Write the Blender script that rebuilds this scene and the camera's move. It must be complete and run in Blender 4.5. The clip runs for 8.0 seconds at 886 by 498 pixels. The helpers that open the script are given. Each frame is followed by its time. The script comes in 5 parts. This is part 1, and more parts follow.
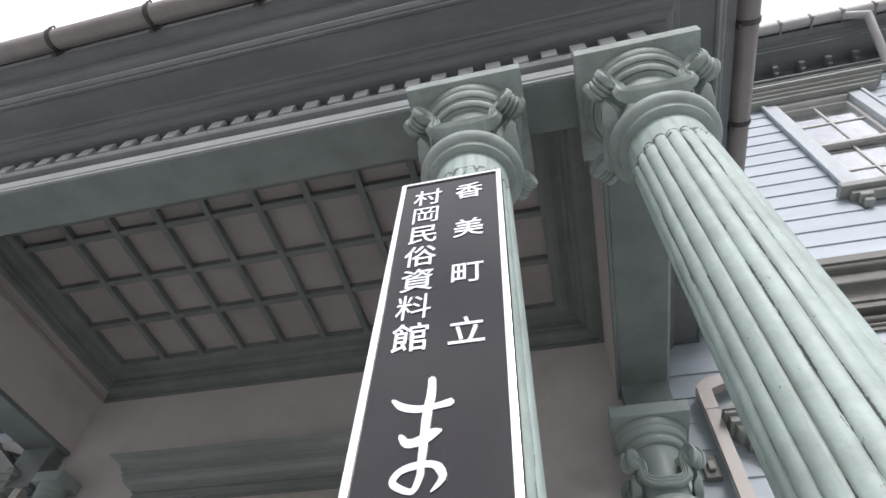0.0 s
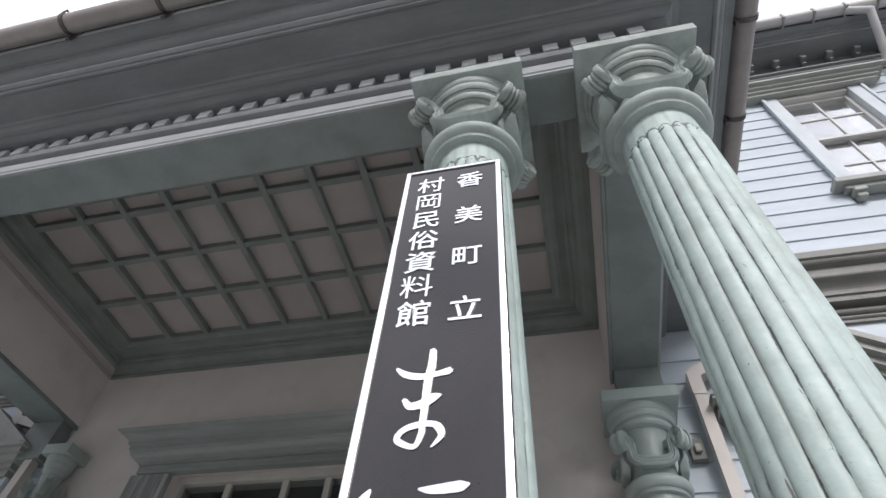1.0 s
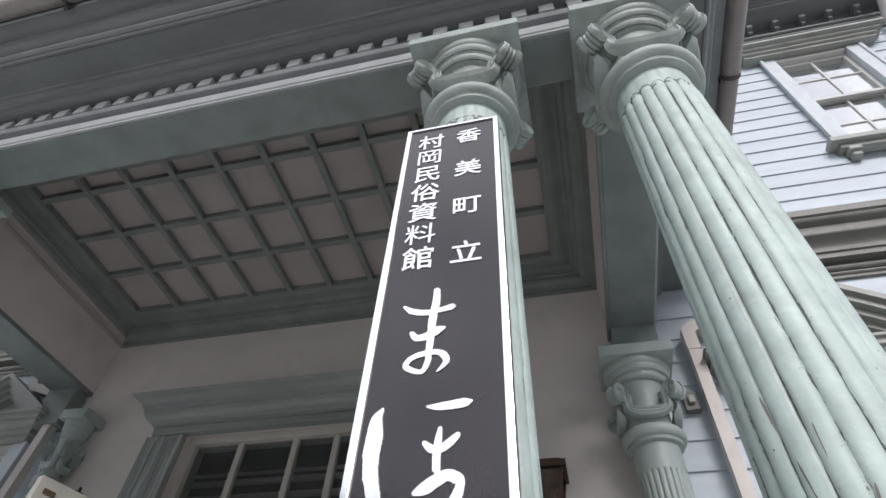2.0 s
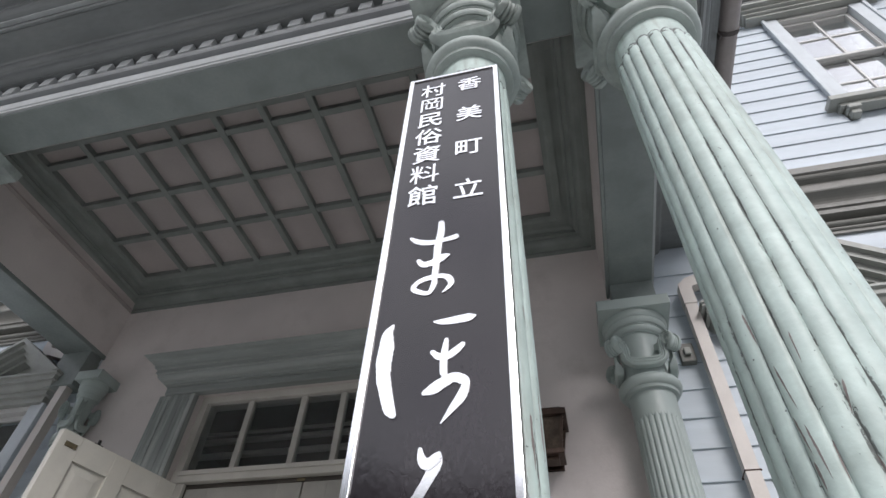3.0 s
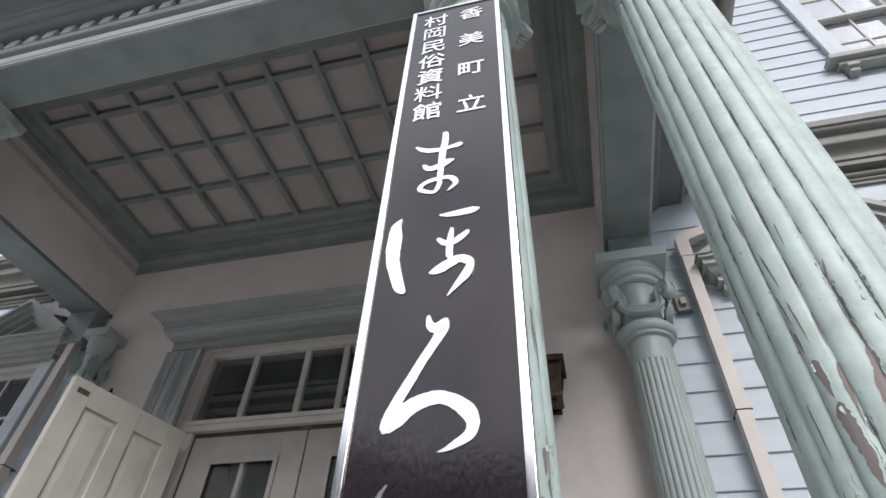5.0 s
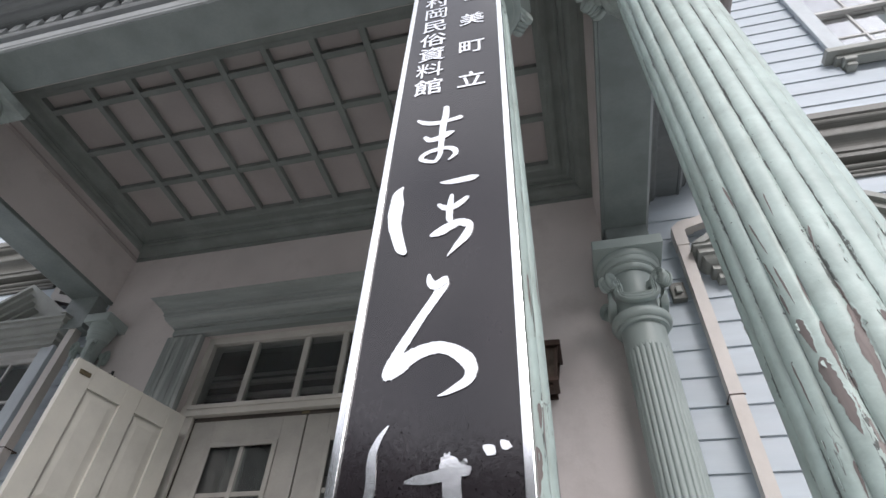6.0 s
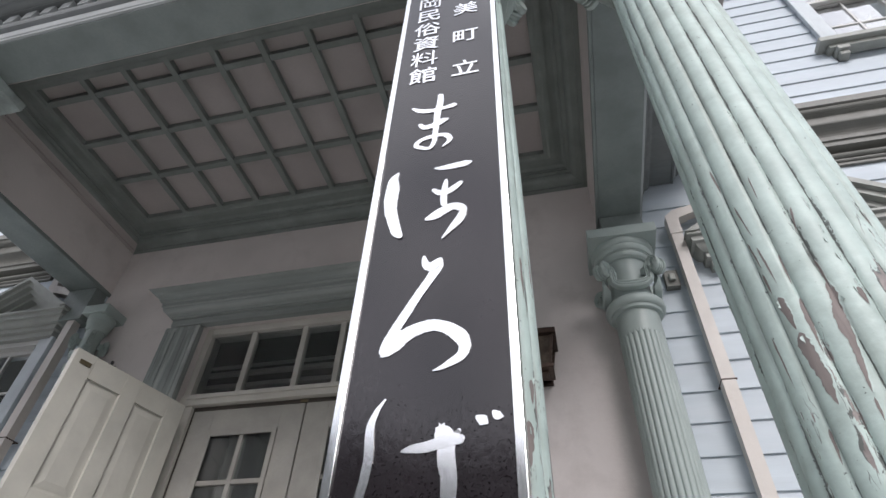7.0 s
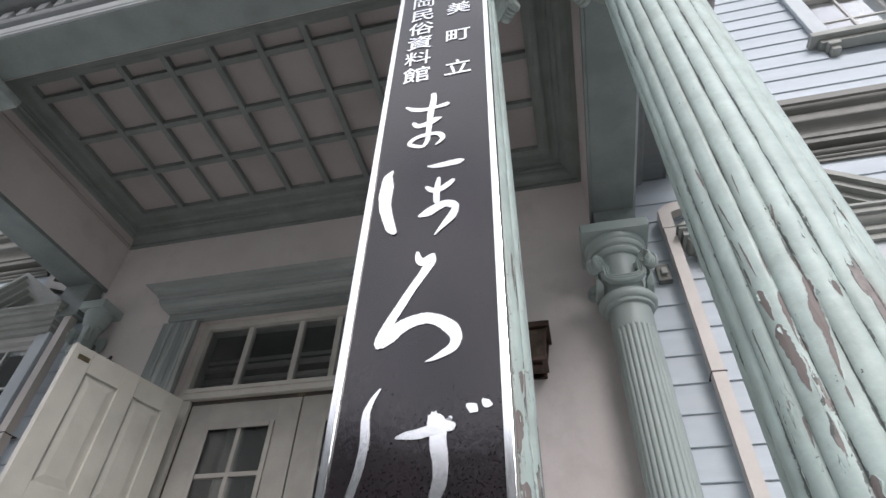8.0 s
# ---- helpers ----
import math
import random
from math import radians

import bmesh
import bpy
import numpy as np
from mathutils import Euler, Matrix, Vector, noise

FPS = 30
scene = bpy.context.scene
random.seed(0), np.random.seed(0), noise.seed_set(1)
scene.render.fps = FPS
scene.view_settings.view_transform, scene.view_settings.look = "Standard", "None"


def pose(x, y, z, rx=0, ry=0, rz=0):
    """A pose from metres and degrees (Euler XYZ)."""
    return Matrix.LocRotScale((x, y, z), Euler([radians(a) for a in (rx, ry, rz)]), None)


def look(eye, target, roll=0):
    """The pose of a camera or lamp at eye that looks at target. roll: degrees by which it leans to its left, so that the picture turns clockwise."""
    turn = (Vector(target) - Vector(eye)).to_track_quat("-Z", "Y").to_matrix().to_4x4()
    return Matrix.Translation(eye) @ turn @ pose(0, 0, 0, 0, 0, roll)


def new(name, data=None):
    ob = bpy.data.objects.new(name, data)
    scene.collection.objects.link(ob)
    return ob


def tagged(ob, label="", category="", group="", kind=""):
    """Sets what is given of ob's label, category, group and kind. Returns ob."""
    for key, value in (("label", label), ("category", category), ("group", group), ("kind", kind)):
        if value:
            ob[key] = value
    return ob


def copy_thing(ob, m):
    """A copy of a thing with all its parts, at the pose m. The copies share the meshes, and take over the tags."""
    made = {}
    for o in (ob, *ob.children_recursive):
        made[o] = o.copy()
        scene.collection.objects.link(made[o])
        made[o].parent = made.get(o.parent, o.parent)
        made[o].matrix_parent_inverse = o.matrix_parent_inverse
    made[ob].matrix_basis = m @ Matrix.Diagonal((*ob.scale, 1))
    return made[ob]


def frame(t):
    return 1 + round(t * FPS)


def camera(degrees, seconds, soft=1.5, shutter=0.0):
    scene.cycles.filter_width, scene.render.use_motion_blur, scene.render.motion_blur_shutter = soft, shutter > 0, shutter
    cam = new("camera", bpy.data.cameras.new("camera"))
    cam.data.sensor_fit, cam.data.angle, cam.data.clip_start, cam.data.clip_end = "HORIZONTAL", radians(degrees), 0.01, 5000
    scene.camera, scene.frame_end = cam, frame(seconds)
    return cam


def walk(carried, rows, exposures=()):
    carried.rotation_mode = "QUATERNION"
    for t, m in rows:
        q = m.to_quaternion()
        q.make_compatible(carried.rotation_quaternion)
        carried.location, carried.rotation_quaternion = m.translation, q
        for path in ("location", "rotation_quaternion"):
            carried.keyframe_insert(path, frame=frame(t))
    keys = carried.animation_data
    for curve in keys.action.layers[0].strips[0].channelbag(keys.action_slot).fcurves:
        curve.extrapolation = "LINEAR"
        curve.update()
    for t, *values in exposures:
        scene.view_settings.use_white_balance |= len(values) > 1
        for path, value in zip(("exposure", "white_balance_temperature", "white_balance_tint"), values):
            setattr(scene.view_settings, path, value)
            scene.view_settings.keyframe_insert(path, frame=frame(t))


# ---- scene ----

cam = camera(77.6, 8.0)
PATH = [
    (0, (0.1933, -0.6643, 1.7771), (-0.1535, 0.4898, 3.3732), 4.49),
    (0.5, (0.1970, -0.6942, 1.7261), (-0.1511, 0.4838, 3.3044), 5.13),
    (1, (0.2046, -0.7112, 1.7035), (-0.1492, 0.4790, 3.2714), 5.38),
    (1.5, (0.2075, -0.7192, 1.6626), (-0.1482, 0.5017, 3.2062), 4.71),
    (3, (0.2018, -0.7044, 1.5160), (-0.1827, 0.6324, 2.9531), 3.33),
    (3.5, (0.1984, -0.6936, 1.4576), (-0.1847, 0.6476, 2.8910), 3.29),
    (4, (0.1885, -0.6774, 1.4180), (-0.1969, 0.6858, 2.8298), 3.10),
    (4.5, (0.1841, -0.6587, 1.3987), (-0.2065, 0.7267, 2.7873), 2.88),
    (6, (0.1773, -0.6291, 1.3109), (-0.2109, 0.7724, 2.6838), 3.23),
    (6.5, (0.1824, -0.6444, 1.2872), (-0.2016, 0.7772, 2.6406), 3.13),
    (7, (0.1847, -0.6389, 1.2797), (-0.1960, 0.7848, 2.6318), 2.56),
    (7.5, (0.1920, -0.6519, 1.2677), (-0.1799, 0.7797, 2.6140), 2.11),
    (8, (0.1968, -0.6622, 1.2598), (-0.1728, 0.7780, 2.5974), 2.02),
]
walk(cam, [(t, look(eye, target, roll)) for t, eye, target, roll in PATH], exposures=[(0.0, 0.34, 6350, 14)])

# ---- light: bright cloudy sky, wide soft sun from the front right ----
SUN_EL, SUN_AZ = radians(34), radians(161)      # azimuth clockwise from +y
world = bpy.data.worlds.new("sky")
scene.world = world
world.use_nodes = True
wn, wl = world.node_tree.nodes, world.node_tree.links
wn.clear()
w_out = wn.new("ShaderNodeOutputWorld")
w_bg = wn.new("ShaderNodeBackground")
w_sky = wn.new("ShaderNodeTexSky")
w_sky.sky_type = "NISHITA"
w_sky.sun_disc = False
w_sky.sun_elevation, w_sky.sun_rotation = SUN_EL, SUN_AZ
w_sky.dust_density = 2.0
w_mix = wn.new("ShaderNodeMix")
w_mix.data_type = "RGBA"
w_mix.inputs["B"].default_value = (10.0, 10.2, 10.6, 1)
w_noise = wn.new("ShaderNodeTexNoise")
w_noise.inputs["Scale"].default_value = 4.5
w_noise.inputs["Detail"].default_value = 5
w_ramp = wn.new("ShaderNodeMapRange")
w_ramp.inputs["From Min"].default_value, w_ramp.inputs["From Max"].default_value = 0.43, 0.55
w_ramp.inputs["To Min"].default_value, w_ramp.inputs["To Max"].default_value = 0.62, 1.0
wl.new(w_noise.outputs["Fac"], w_ramp.inputs["Value"])
wl.new(w_ramp.outputs["Result"], w_mix.inputs["Factor"])
wl.new(w_sky.outputs["Color"], w_mix.inputs["A"])
wl.new(w_mix.outputs["Result"], w_bg.inputs["Color"])
w_bg.inputs["Strength"].default_value = 0.122
wl.new(w_bg.outputs["Background"], w_out.inputs["Surface"])

sun_data = bpy.data.lights.new("sun", "SUN")
sun_data.energy, sun_data.angle, sun_data.color = 1.85, radians(30), (1.0, 0.96, 0.92)
sun = new("sun", sun_data)
sun_dir = Vector((math.sin(SUN_AZ) * math.cos(SUN_EL), math.cos(SUN_AZ) * math.cos(SUN_EL), math.sin(SUN_EL)))
sun.matrix_world = look(sun_dir * 50, (0, 0, 0))


# ---- materials ----
def material(name, colour, rough=0.6, metal=0.0, vary=0.08, scale=6.0, bump=0.12, grain=60.0, stretch=(1, 1, 1), dirt=None, dirt_amount=0.0,
             peel=None, peel_level=0.0, random_shade=0.0, spec=0.5, rough_vary=0.1, speckle=0.0):
    """Paint, plaster or metal with variation at two scales, optional stains and optional peeled patches."""
    m = bpy.data.materials.new(name)
    m.use_nodes = True
    n, l = m.node_tree.nodes, m.node_tree.links
    b = n["Principled BSDF"]
    b.inputs["Metallic"].default_value = metal
    b.inputs["Specular IOR Level"].default_value = spec
    geo = n.new("ShaderNodeNewGeometry")
    mp = n.new("ShaderNodeMapping")
    mp.inputs["Scale"].default_value = stretch
    l.new(geo.outputs["Position"], mp.inputs["Vector"])
    big, small = n.new("ShaderNodeTexNoise"), n.new("ShaderNodeTexNoise")
    for t, s, d in ((big, scale, 4), (small, grain, 6)):
        t.inputs["Scale"].default_value, t.inputs["Detail"].default_value = s, d
        l.new(mp.outputs["Vector"], t.inputs["Vector"])
    def mix(fac, a, bb, kind="MIX"):
        x = n.new("ShaderNodeMix")
        x.data_type, x.blend_type = "RGBA", kind
        for key, v in (("Factor", fac), ("A", a), ("B", bb)):
            if isinstance(v, (int, float)):
                x.inputs[key].default_value = v
            elif isinstance(v, tuple):
                x.inputs[key].default_value = (*v, 1) if len(v) == 3 else v
            else:
                l.new(v, x.inputs[key])
        return x.outputs["Result"]
    def ranged(v, a, bb, c, d):
        r = n.new("ShaderNodeMapRange")
        for key, q in (("From Min", a), ("From Max", bb), ("To Min", c), ("To Max", d)):
            r.inputs[key].default_value = q
        l.new(v, r.inputs["Value"])
        return r.outputs["Result"]
    dark = tuple(max(c * (1 - 2.2 * vary), 0) for c in colour)
    light = tuple(min(c * (1 + 1.2 * vary), 1) for c in colour)
    col = mix(ranged(big.outputs["Fac"], 0.3, 0.7, 0, 1), dark, light)
    col = mix(ranged(small.outputs["Fac"], 0.35, 0.65, 0, vary * 2.5), col, dark)
    if random_shade:
        info = n.new("ShaderNodeObjectInfo")
        col = mix(ranged(info.outputs["Random"], 0, 1, 0, random_shade), col, tuple(c * 0.8 for c in colour))
    height = small.outputs["Fac"]
    if dirt:
        dn = n.new("ShaderNodeTexNoise")
        dn.inputs["Scale"].default_value, dn.inputs["Detail"].default_value, dn.inputs["Roughness"].default_value = 3.0, 8, 0.7
        l.new(mp.outputs["Vector"], dn.inputs["Vector"])
        col = mix(ranged(dn.outputs["Fac"], 0.5, 0.72, 0, dirt_amount), col, dirt)
    rough_out = ranged(small.outputs["Fac"], 0.3, 0.7, max(rough - rough_vary, 0.02), min(rough + rough_vary, 1))
    if speckle:
        # dull splashed specks that thin out upwards
        sz = n.new("ShaderNodeSeparateXYZ")
        l.new(geo.outputs["Position"], sz.inputs[0])
        sn = n.new("ShaderNodeTexNoise")
        sn.inputs["Scale"].default_value, sn.inputs["Detail"].default_value = 430.0, 3
        l.new(geo.outputs["Position"], sn.inputs["Vector"])
        sub = n.new("ShaderNodeMath")
        sub.operation = "SUBTRACT"
        l.new(sn.outputs["Fac"], sub.inputs[0])
        l.new(ranged(sz.outputs["Z"], 1.44, speckle, 0.0, 0.14), sub.inputs[1])
        spots_ = ranged(sub.outputs[0], 0.555, 0.60, 0, 0.95)
        col = mix(spots_, col, tuple(c * 0.3 for c in colour))
        l.new(ranged(spots_, 0, 0.95, spec, 0.02), b.inputs["Specular IOR Level"])
    if peel:
        pm = n.new("ShaderNodeMapping")
        pm.inputs["Scale"].default_value = (1.0, 1.0, 0.15)
        l.new(geo.outputs["Position"], pm.inputs["Vector"])
        p1, p2 = n.new("ShaderNodeTexNoise"), n.new("ShaderNodeTexNoise")
        for t, s, d, ro in ((p1, 33.0, 7, 0.55), (p2, 2.6, 2, 0.5)):
            t.inputs["Scale"].default_value, t.inputs["Detail"].default_value, t.inputs["Roughness"].default_value = s, d, ro
            l.new(pm.outputs["Vector"], t.inputs["Vector"])
        sep = n.new("ShaderNodeSeparateXYZ")
        l.new(geo.outputs["Position"], sep.inputs[0])
        def maths(op, a, b=0.0, c=None):
            x = n.new("ShaderNodeMath")
            x.operation = op
            for key, v in ((0, a), (1, b), (2, 0.0 if c is None else c)):
                if isinstance(v, (int, float)):
                    x.inputs[key].default_value = v
                else:
                    l.new(v, x.inputs[key])
            return x.outputs[0]
        def noise_at(vector, sc, detail, ro):
            x = n.new("ShaderNodeTexNoise")
            x.inputs["Scale"].default_value, x.inputs["Detail"].default_value, x.inputs["Roughness"].default_value = sc, detail, ro
            l.new(vector, x.inputs["Vector"])
            return x.outputs["Fac"]
        low = ranged(sep.outputs["Z"], 1.6, 2.55, peel_level + 0.085, peel_level - 0.085)
        ragged = maths("MULTIPLY", noise_at(geo.outputs["Position"], 130.0, 4, 0.6), 0.045)
        base = maths("MULTIPLY_ADD", p2.outputs["Fac"], 0.35, maths("ADD", low, ragged))
        level = maths("ADD", p1.outputs["Fac"], base)
        # the same patches shifted a little: painted shade of the lifted edge, one side
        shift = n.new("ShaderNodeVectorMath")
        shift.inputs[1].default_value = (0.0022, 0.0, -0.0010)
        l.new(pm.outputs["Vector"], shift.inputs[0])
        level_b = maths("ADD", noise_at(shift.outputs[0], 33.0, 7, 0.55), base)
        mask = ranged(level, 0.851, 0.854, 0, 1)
        lip_shade = maths("MULTIPLY", ranged(level_b, 0.851, 0.854, 0, 1), 0.9)
        # paler rim painted round the patches as light on the curled edges
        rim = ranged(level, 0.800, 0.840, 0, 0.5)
        # dark broken cracks that follow the joints between the reeds
        tc = n.new("ShaderNodeTexCoord")
        so = n.new("ShaderNodeSeparateXYZ")
        l.new(tc.outputs["Object"], so.inputs[0])
        turn = maths("MULTIPLY", maths("ARCTAN2", so.outputs["Y"], so.outputs["X"]), 20 / (2 * math.pi))
        near = maths("PINGPONG", maths("ADD", turn, 40.0), 0.5)
        dashes = noise_at(pm.outputs["Vector"], 38.0, 7, 0.75)
        frayed = maths("MULTIPLY", ranged(dashes, 0.46, 0.66, 0.0, 0.15), ranged(noise_at(geo.outputs["Position"], 150.0, 5, 0.7), 0.34, 0.52, 0.25, 1.0))
        frayed = maths("MULTIPLY", frayed, ranged(noise_at(pm.outputs["Vector"], 7.0, 3, 0.5), 0.43, 0.56, 0.25, 1.3))
        crack = maths("MULTIPLY", maths("LESS_THAN", near, frayed), maths("LESS_THAN", so.outputs["Z"], 3.292))
        # grime lodged along the joints in streaks
        grime = maths("MULTIPLY", ranged(near, 0.04, 0.30, 1.0, 0.0), ranged(noise_at(pm.outputs["Vector"], 21.0, 6, 0.7), 0.44, 0.62, 0.0, 0.55))
        # paint chipped off round the heads of the reeds
        head_near = ranged(maths("ABSOLUTE", maths("SUBTRACT", so.outputs["Z"], 3.300)), 0.012, 0.040, 0.20, 0.0)
        chips = maths("GREATER_THAN", maths("ADD", noise_at(geo.outputs["Position"], 55.0, 6, 0.65), head_near), 0.735)
        # broken dark outline above each reed head: shadow and dirt painted in
        across = maths("SUBTRACT", 1.0, maths("MULTIPLY", near, 2.0))
        bow = maths("SQRT", maths("MAXIMUM", maths("SUBTRACT", 1.0, maths("MULTIPLY", maths("MULTIPLY", across, across), 0.97)), 0.0))
        over = maths("SUBTRACT", so.outputs["Z"], maths("MULTIPLY_ADD", bow, 0.0304, 3.314 - 0.0304))
        outline = maths("LESS_THAN", maths("ABSOLUTE", maths("SUBTRACT", over, 0.0008)), ranged(noise_at(geo.outputs["Position"], 45.0, 4, 0.6), 0.36, 0.56, 0.0, 0.0100))
        specks = maths("GREATER_THAN", noise_at(geo.outputs["Position"], 120.0, 2, 0.5), 0.745)
        crack = maths("MAXIMUM", maths("MAXIMUM", crack, specks), maths("MAXIMUM", chips, outline))
        # short hooked cracks in loose paint
        curl = maths("ABSOLUTE", maths("SUBTRACT", noise_at(pm.outputs["Vector"], 60.0, 3, 0.5), 0.5))
        hair = maths("MULTIPLY", maths("LESS_THAN", curl, 0.007), ranged(level, 0.770, 0.790, 0, 0.8))
        wood = mix(ranged(small.outputs["Fac"], 0.35, 0.65, 0, 1), peel, tuple(c * 1.6 for c in peel))
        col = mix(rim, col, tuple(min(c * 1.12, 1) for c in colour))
        col = mix(grime, col, (0.27, 0.30, 0.27))
        col = mix(hair, col, (0.15, 0.16, 0.15))
        col = mix(lip_shade, col, (0.075, 0.075, 0.07))
        col = mix(mask, col, wood)
        col = mix(maths("MULTIPLY", crack, 0.85), col, (0.07, 0.075, 0.07))
        hh = n.new("ShaderNodeMath")
        hh.operation = "MULTIPLY_ADD"
        l.new(mask, hh.inputs[0])
        hh.inputs[1].default_value = -7.0
        l.new(small.outputs["Fac"], hh.inputs[2])
        height = hh.outputs[0]
    l.new(col, b.inputs["Base Color"])
    l.new(rough_out, b.inputs["Roughness"])
    bp = n.new("ShaderNodeBump")
    bp.inputs["Strength"].default_value, bp.inputs["Distance"].default_value = bump, 0.004
    l.new(height, bp.inputs["Height"])
    l.new(bp.outputs["Normal"], b.inputs["Normal"])
    return m


def glass_material(name, tint=(0.80, 0.84, 0.84), ior=1.5):
    m = bpy.data.materials.new(name)
    m.use_nodes = True
    n, l = m.node_tree.nodes, m.node_tree.links
    b = n["Principled BSDF"]
    b.inputs["Base Color"].default_value = (*tint, 1)
    b.inputs["Roughness"].default_value = 0.01
    b.inputs["Transmission Weight"].default_value = 0.965
    b.inputs["IOR"].default_value = ior
    t = n.new("ShaderNodeTexNoise")
    t.inputs["Scale"].default_value = 3.0
    bp = n.new("ShaderNodeBump")
    bp.inputs["Strength"].default_value, bp.inputs["Distance"].default_value = 0.04, 0.01
    l.new(t.outputs["Fac"], bp.inputs["Height"])
    l.new(bp.outputs["Normal"], b.inputs["Normal"])
    return m


MINT = (0.50, 0.605, 0.57)
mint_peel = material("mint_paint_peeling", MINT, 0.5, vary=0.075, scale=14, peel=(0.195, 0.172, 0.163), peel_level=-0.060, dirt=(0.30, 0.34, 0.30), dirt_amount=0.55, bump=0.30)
bare_wood = material("bare_weathered_wood", (0.225, 0.196, 0.186), 0.8, vary=0.15, grain=120, stretch=(1, 1, 0.1), bump=0.2)
mint_aged = material("weathered_mint_paint", (0.400, 0.455, 0.432), 0.55, vary=0.10, scale=11, dirt=(0.16, 0.18, 0.16), dirt_amount=0.8, bump=0.25)
# mint darkened for the dimmer light under the porch, on the wall columns
mint_rear = material("shaded_mint_paint", (0.365, 0.425, 0.406), 0.42, vary=0.05, dirt=(0.25, 0.29, 0.27), dirt_amount=0.3)
mint = material("mint_paint", MINT, 0.5, vary=0.06, dirt=(0.26, 0.30, 0.28), dirt_amount=0.45)
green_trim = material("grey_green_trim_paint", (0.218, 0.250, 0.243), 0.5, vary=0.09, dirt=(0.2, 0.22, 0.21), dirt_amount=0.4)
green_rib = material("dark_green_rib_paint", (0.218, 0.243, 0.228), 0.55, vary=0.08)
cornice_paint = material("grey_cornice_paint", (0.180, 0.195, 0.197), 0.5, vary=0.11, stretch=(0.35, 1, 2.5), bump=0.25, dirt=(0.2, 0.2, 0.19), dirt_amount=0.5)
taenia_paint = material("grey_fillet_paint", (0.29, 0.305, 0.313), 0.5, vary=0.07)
# front faces that catch the sky, their brightness put into the paint
dentil_paint = material("skylit_dentil_paint", (0.42, 0.445, 0.452), 0.5, vary=0.06)
plaster = material("white_plaster", (0.68, 0.63, 0.61), 0.85, vary=0.05, scale=1.6, grain=90, bump=0.25, dirt=(0.4, 0.36, 0.34), dirt_amount=0.35)
panel_board = material("ceiling_panel_board", (0.42, 0.38, 0.368), 0.8, vary=0.06, scale=2.0, bump=0.1)
clap = material("pale_blue_clapboard", (0.525, 0.592, 0.645), 0.55, vary=0.05, stretch=(0.25, 1, 2.5), random_shade=0.25, dirt=(0.42, 0.43, 0.46), dirt_amount=0.3)
belt_dark = material("dark_olive_belt_paint", (0.165, 0.166, 0.150), 0.5, vary=0.08, dirt=(0.13, 0.13, 0.12), dirt_amount=0.5)
belt_paint = material("olive_grey_belt_paint", (0.33, 0.345, 0.32), 0.5, vary=0.08, dirt=(0.18, 0.18, 0.16), dirt_amount=0.5)
# same cream, darkened for the shade the recessed inner leaves stand in
cream_shaded = material("shaded_cream_door_paint", (0.35, 0.34, 0.312), 0.5, vary=0.08, dirt=(0.3, 0.28, 0.24), dirt_amount=0.4)
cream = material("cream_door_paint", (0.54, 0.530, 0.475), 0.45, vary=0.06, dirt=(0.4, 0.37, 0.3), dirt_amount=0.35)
hood_green = material("faded_hood_green_paint", (0.285, 0.312, 0.298), 0.6, vary=0.10, scale=3, stretch=(0.5, 2, 5), dirt=(0.36, 0.37, 0.355), dirt_amount=0.6)
worn_green = material("worn_streaked_green_paint", (0.30, 0.33, 0.315), 0.6, vary=0.13, stretch=(4, 4, 0.35), dirt=(0.52, 0.53, 0.52), dirt_amount=0.85)
frame_white = material("offwhite_window_paint", (0.55, 0.532, 0.487), 0.45, vary=0.05)
sash_white = material("greyed_sash_paint", (0.55, 0.55, 0.535), 0.45, vary=0.05)
pipe_beige = material("beige_downpipe_plastic", (0.60, 0.562, 0.525), 0.45, vary=0.05, dirt=(0.35, 0.3, 0.25), dirt_amount=0.4)
gutter_grey = material("pale_grey_gutter_plastic", (0.52, 0.515, 0.51), 0.45, vary=0.06, dirt=(0.3, 0.29, 0.28), dirt_amount=0.4)
gutter_mat = material("weathered_brown_gutter", (0.33, 0.30, 0.29), 0.45, vary=0.1, dirt=(0.12, 0.11, 0.1), dirt_amount=0.5)
bracket_iron = material("rusted_strap_iron", (0.13, 0.115, 0.11), 0.6, metal=0.2, vary=0.2, grain=120)
copper = material("dark_bronze_lantern", (0.07, 0.045, 0.035), 0.4, metal=0.6, vary=0.2)
iron = material("dark_iron", (0.03, 0.03, 0.03), 0.5, metal=0.5, vary=0.15)
red_paint = material("faded_red_plastic", (0.30, 0.05, 0.045), 0.45)
rust = material("rusty_iron", (0.10, 0.06, 0.045), 0.8, metal=0.2, vary=0.25, grain=120)
brass = material("aged_brass", (0.20, 0.165, 0.10), 0.5, metal=0.6, vary=0.15)
board_mat = material("blackened_sign_board", (0.020, 0.016, 0.019), 0.135, vary=0.2, scale=9, grain=160, bump=0.05, stretch=(1, 1, 0.5), rough_vary=0.05, spec=0.62, speckle=1.68)
steel = material("hairline_stainless_steel", (0.86, 0.87, 0.88), 0.16, metal=1.0, vary=0.015, grain=220, bump=0.02, stretch=(1, 1, 0.05), rough_vary=0.04)
steel_white = material("polished_letter_steel", (0.92, 0.92, 0.93), 0.16, metal=1.0, vary=0.01, grain=200, bump=0.01, rough_vary=0.03)
glass = glass_material("old_window_glass")
glass_coated = glass_material("reflective_window_glass", ior=5.0)
# unlit rooms: their gloom is put into this dark plaster colour
room_dark = material("darkened_room_plaster", (0.11, 0.105, 0.10), 0.9, vary=0.1)
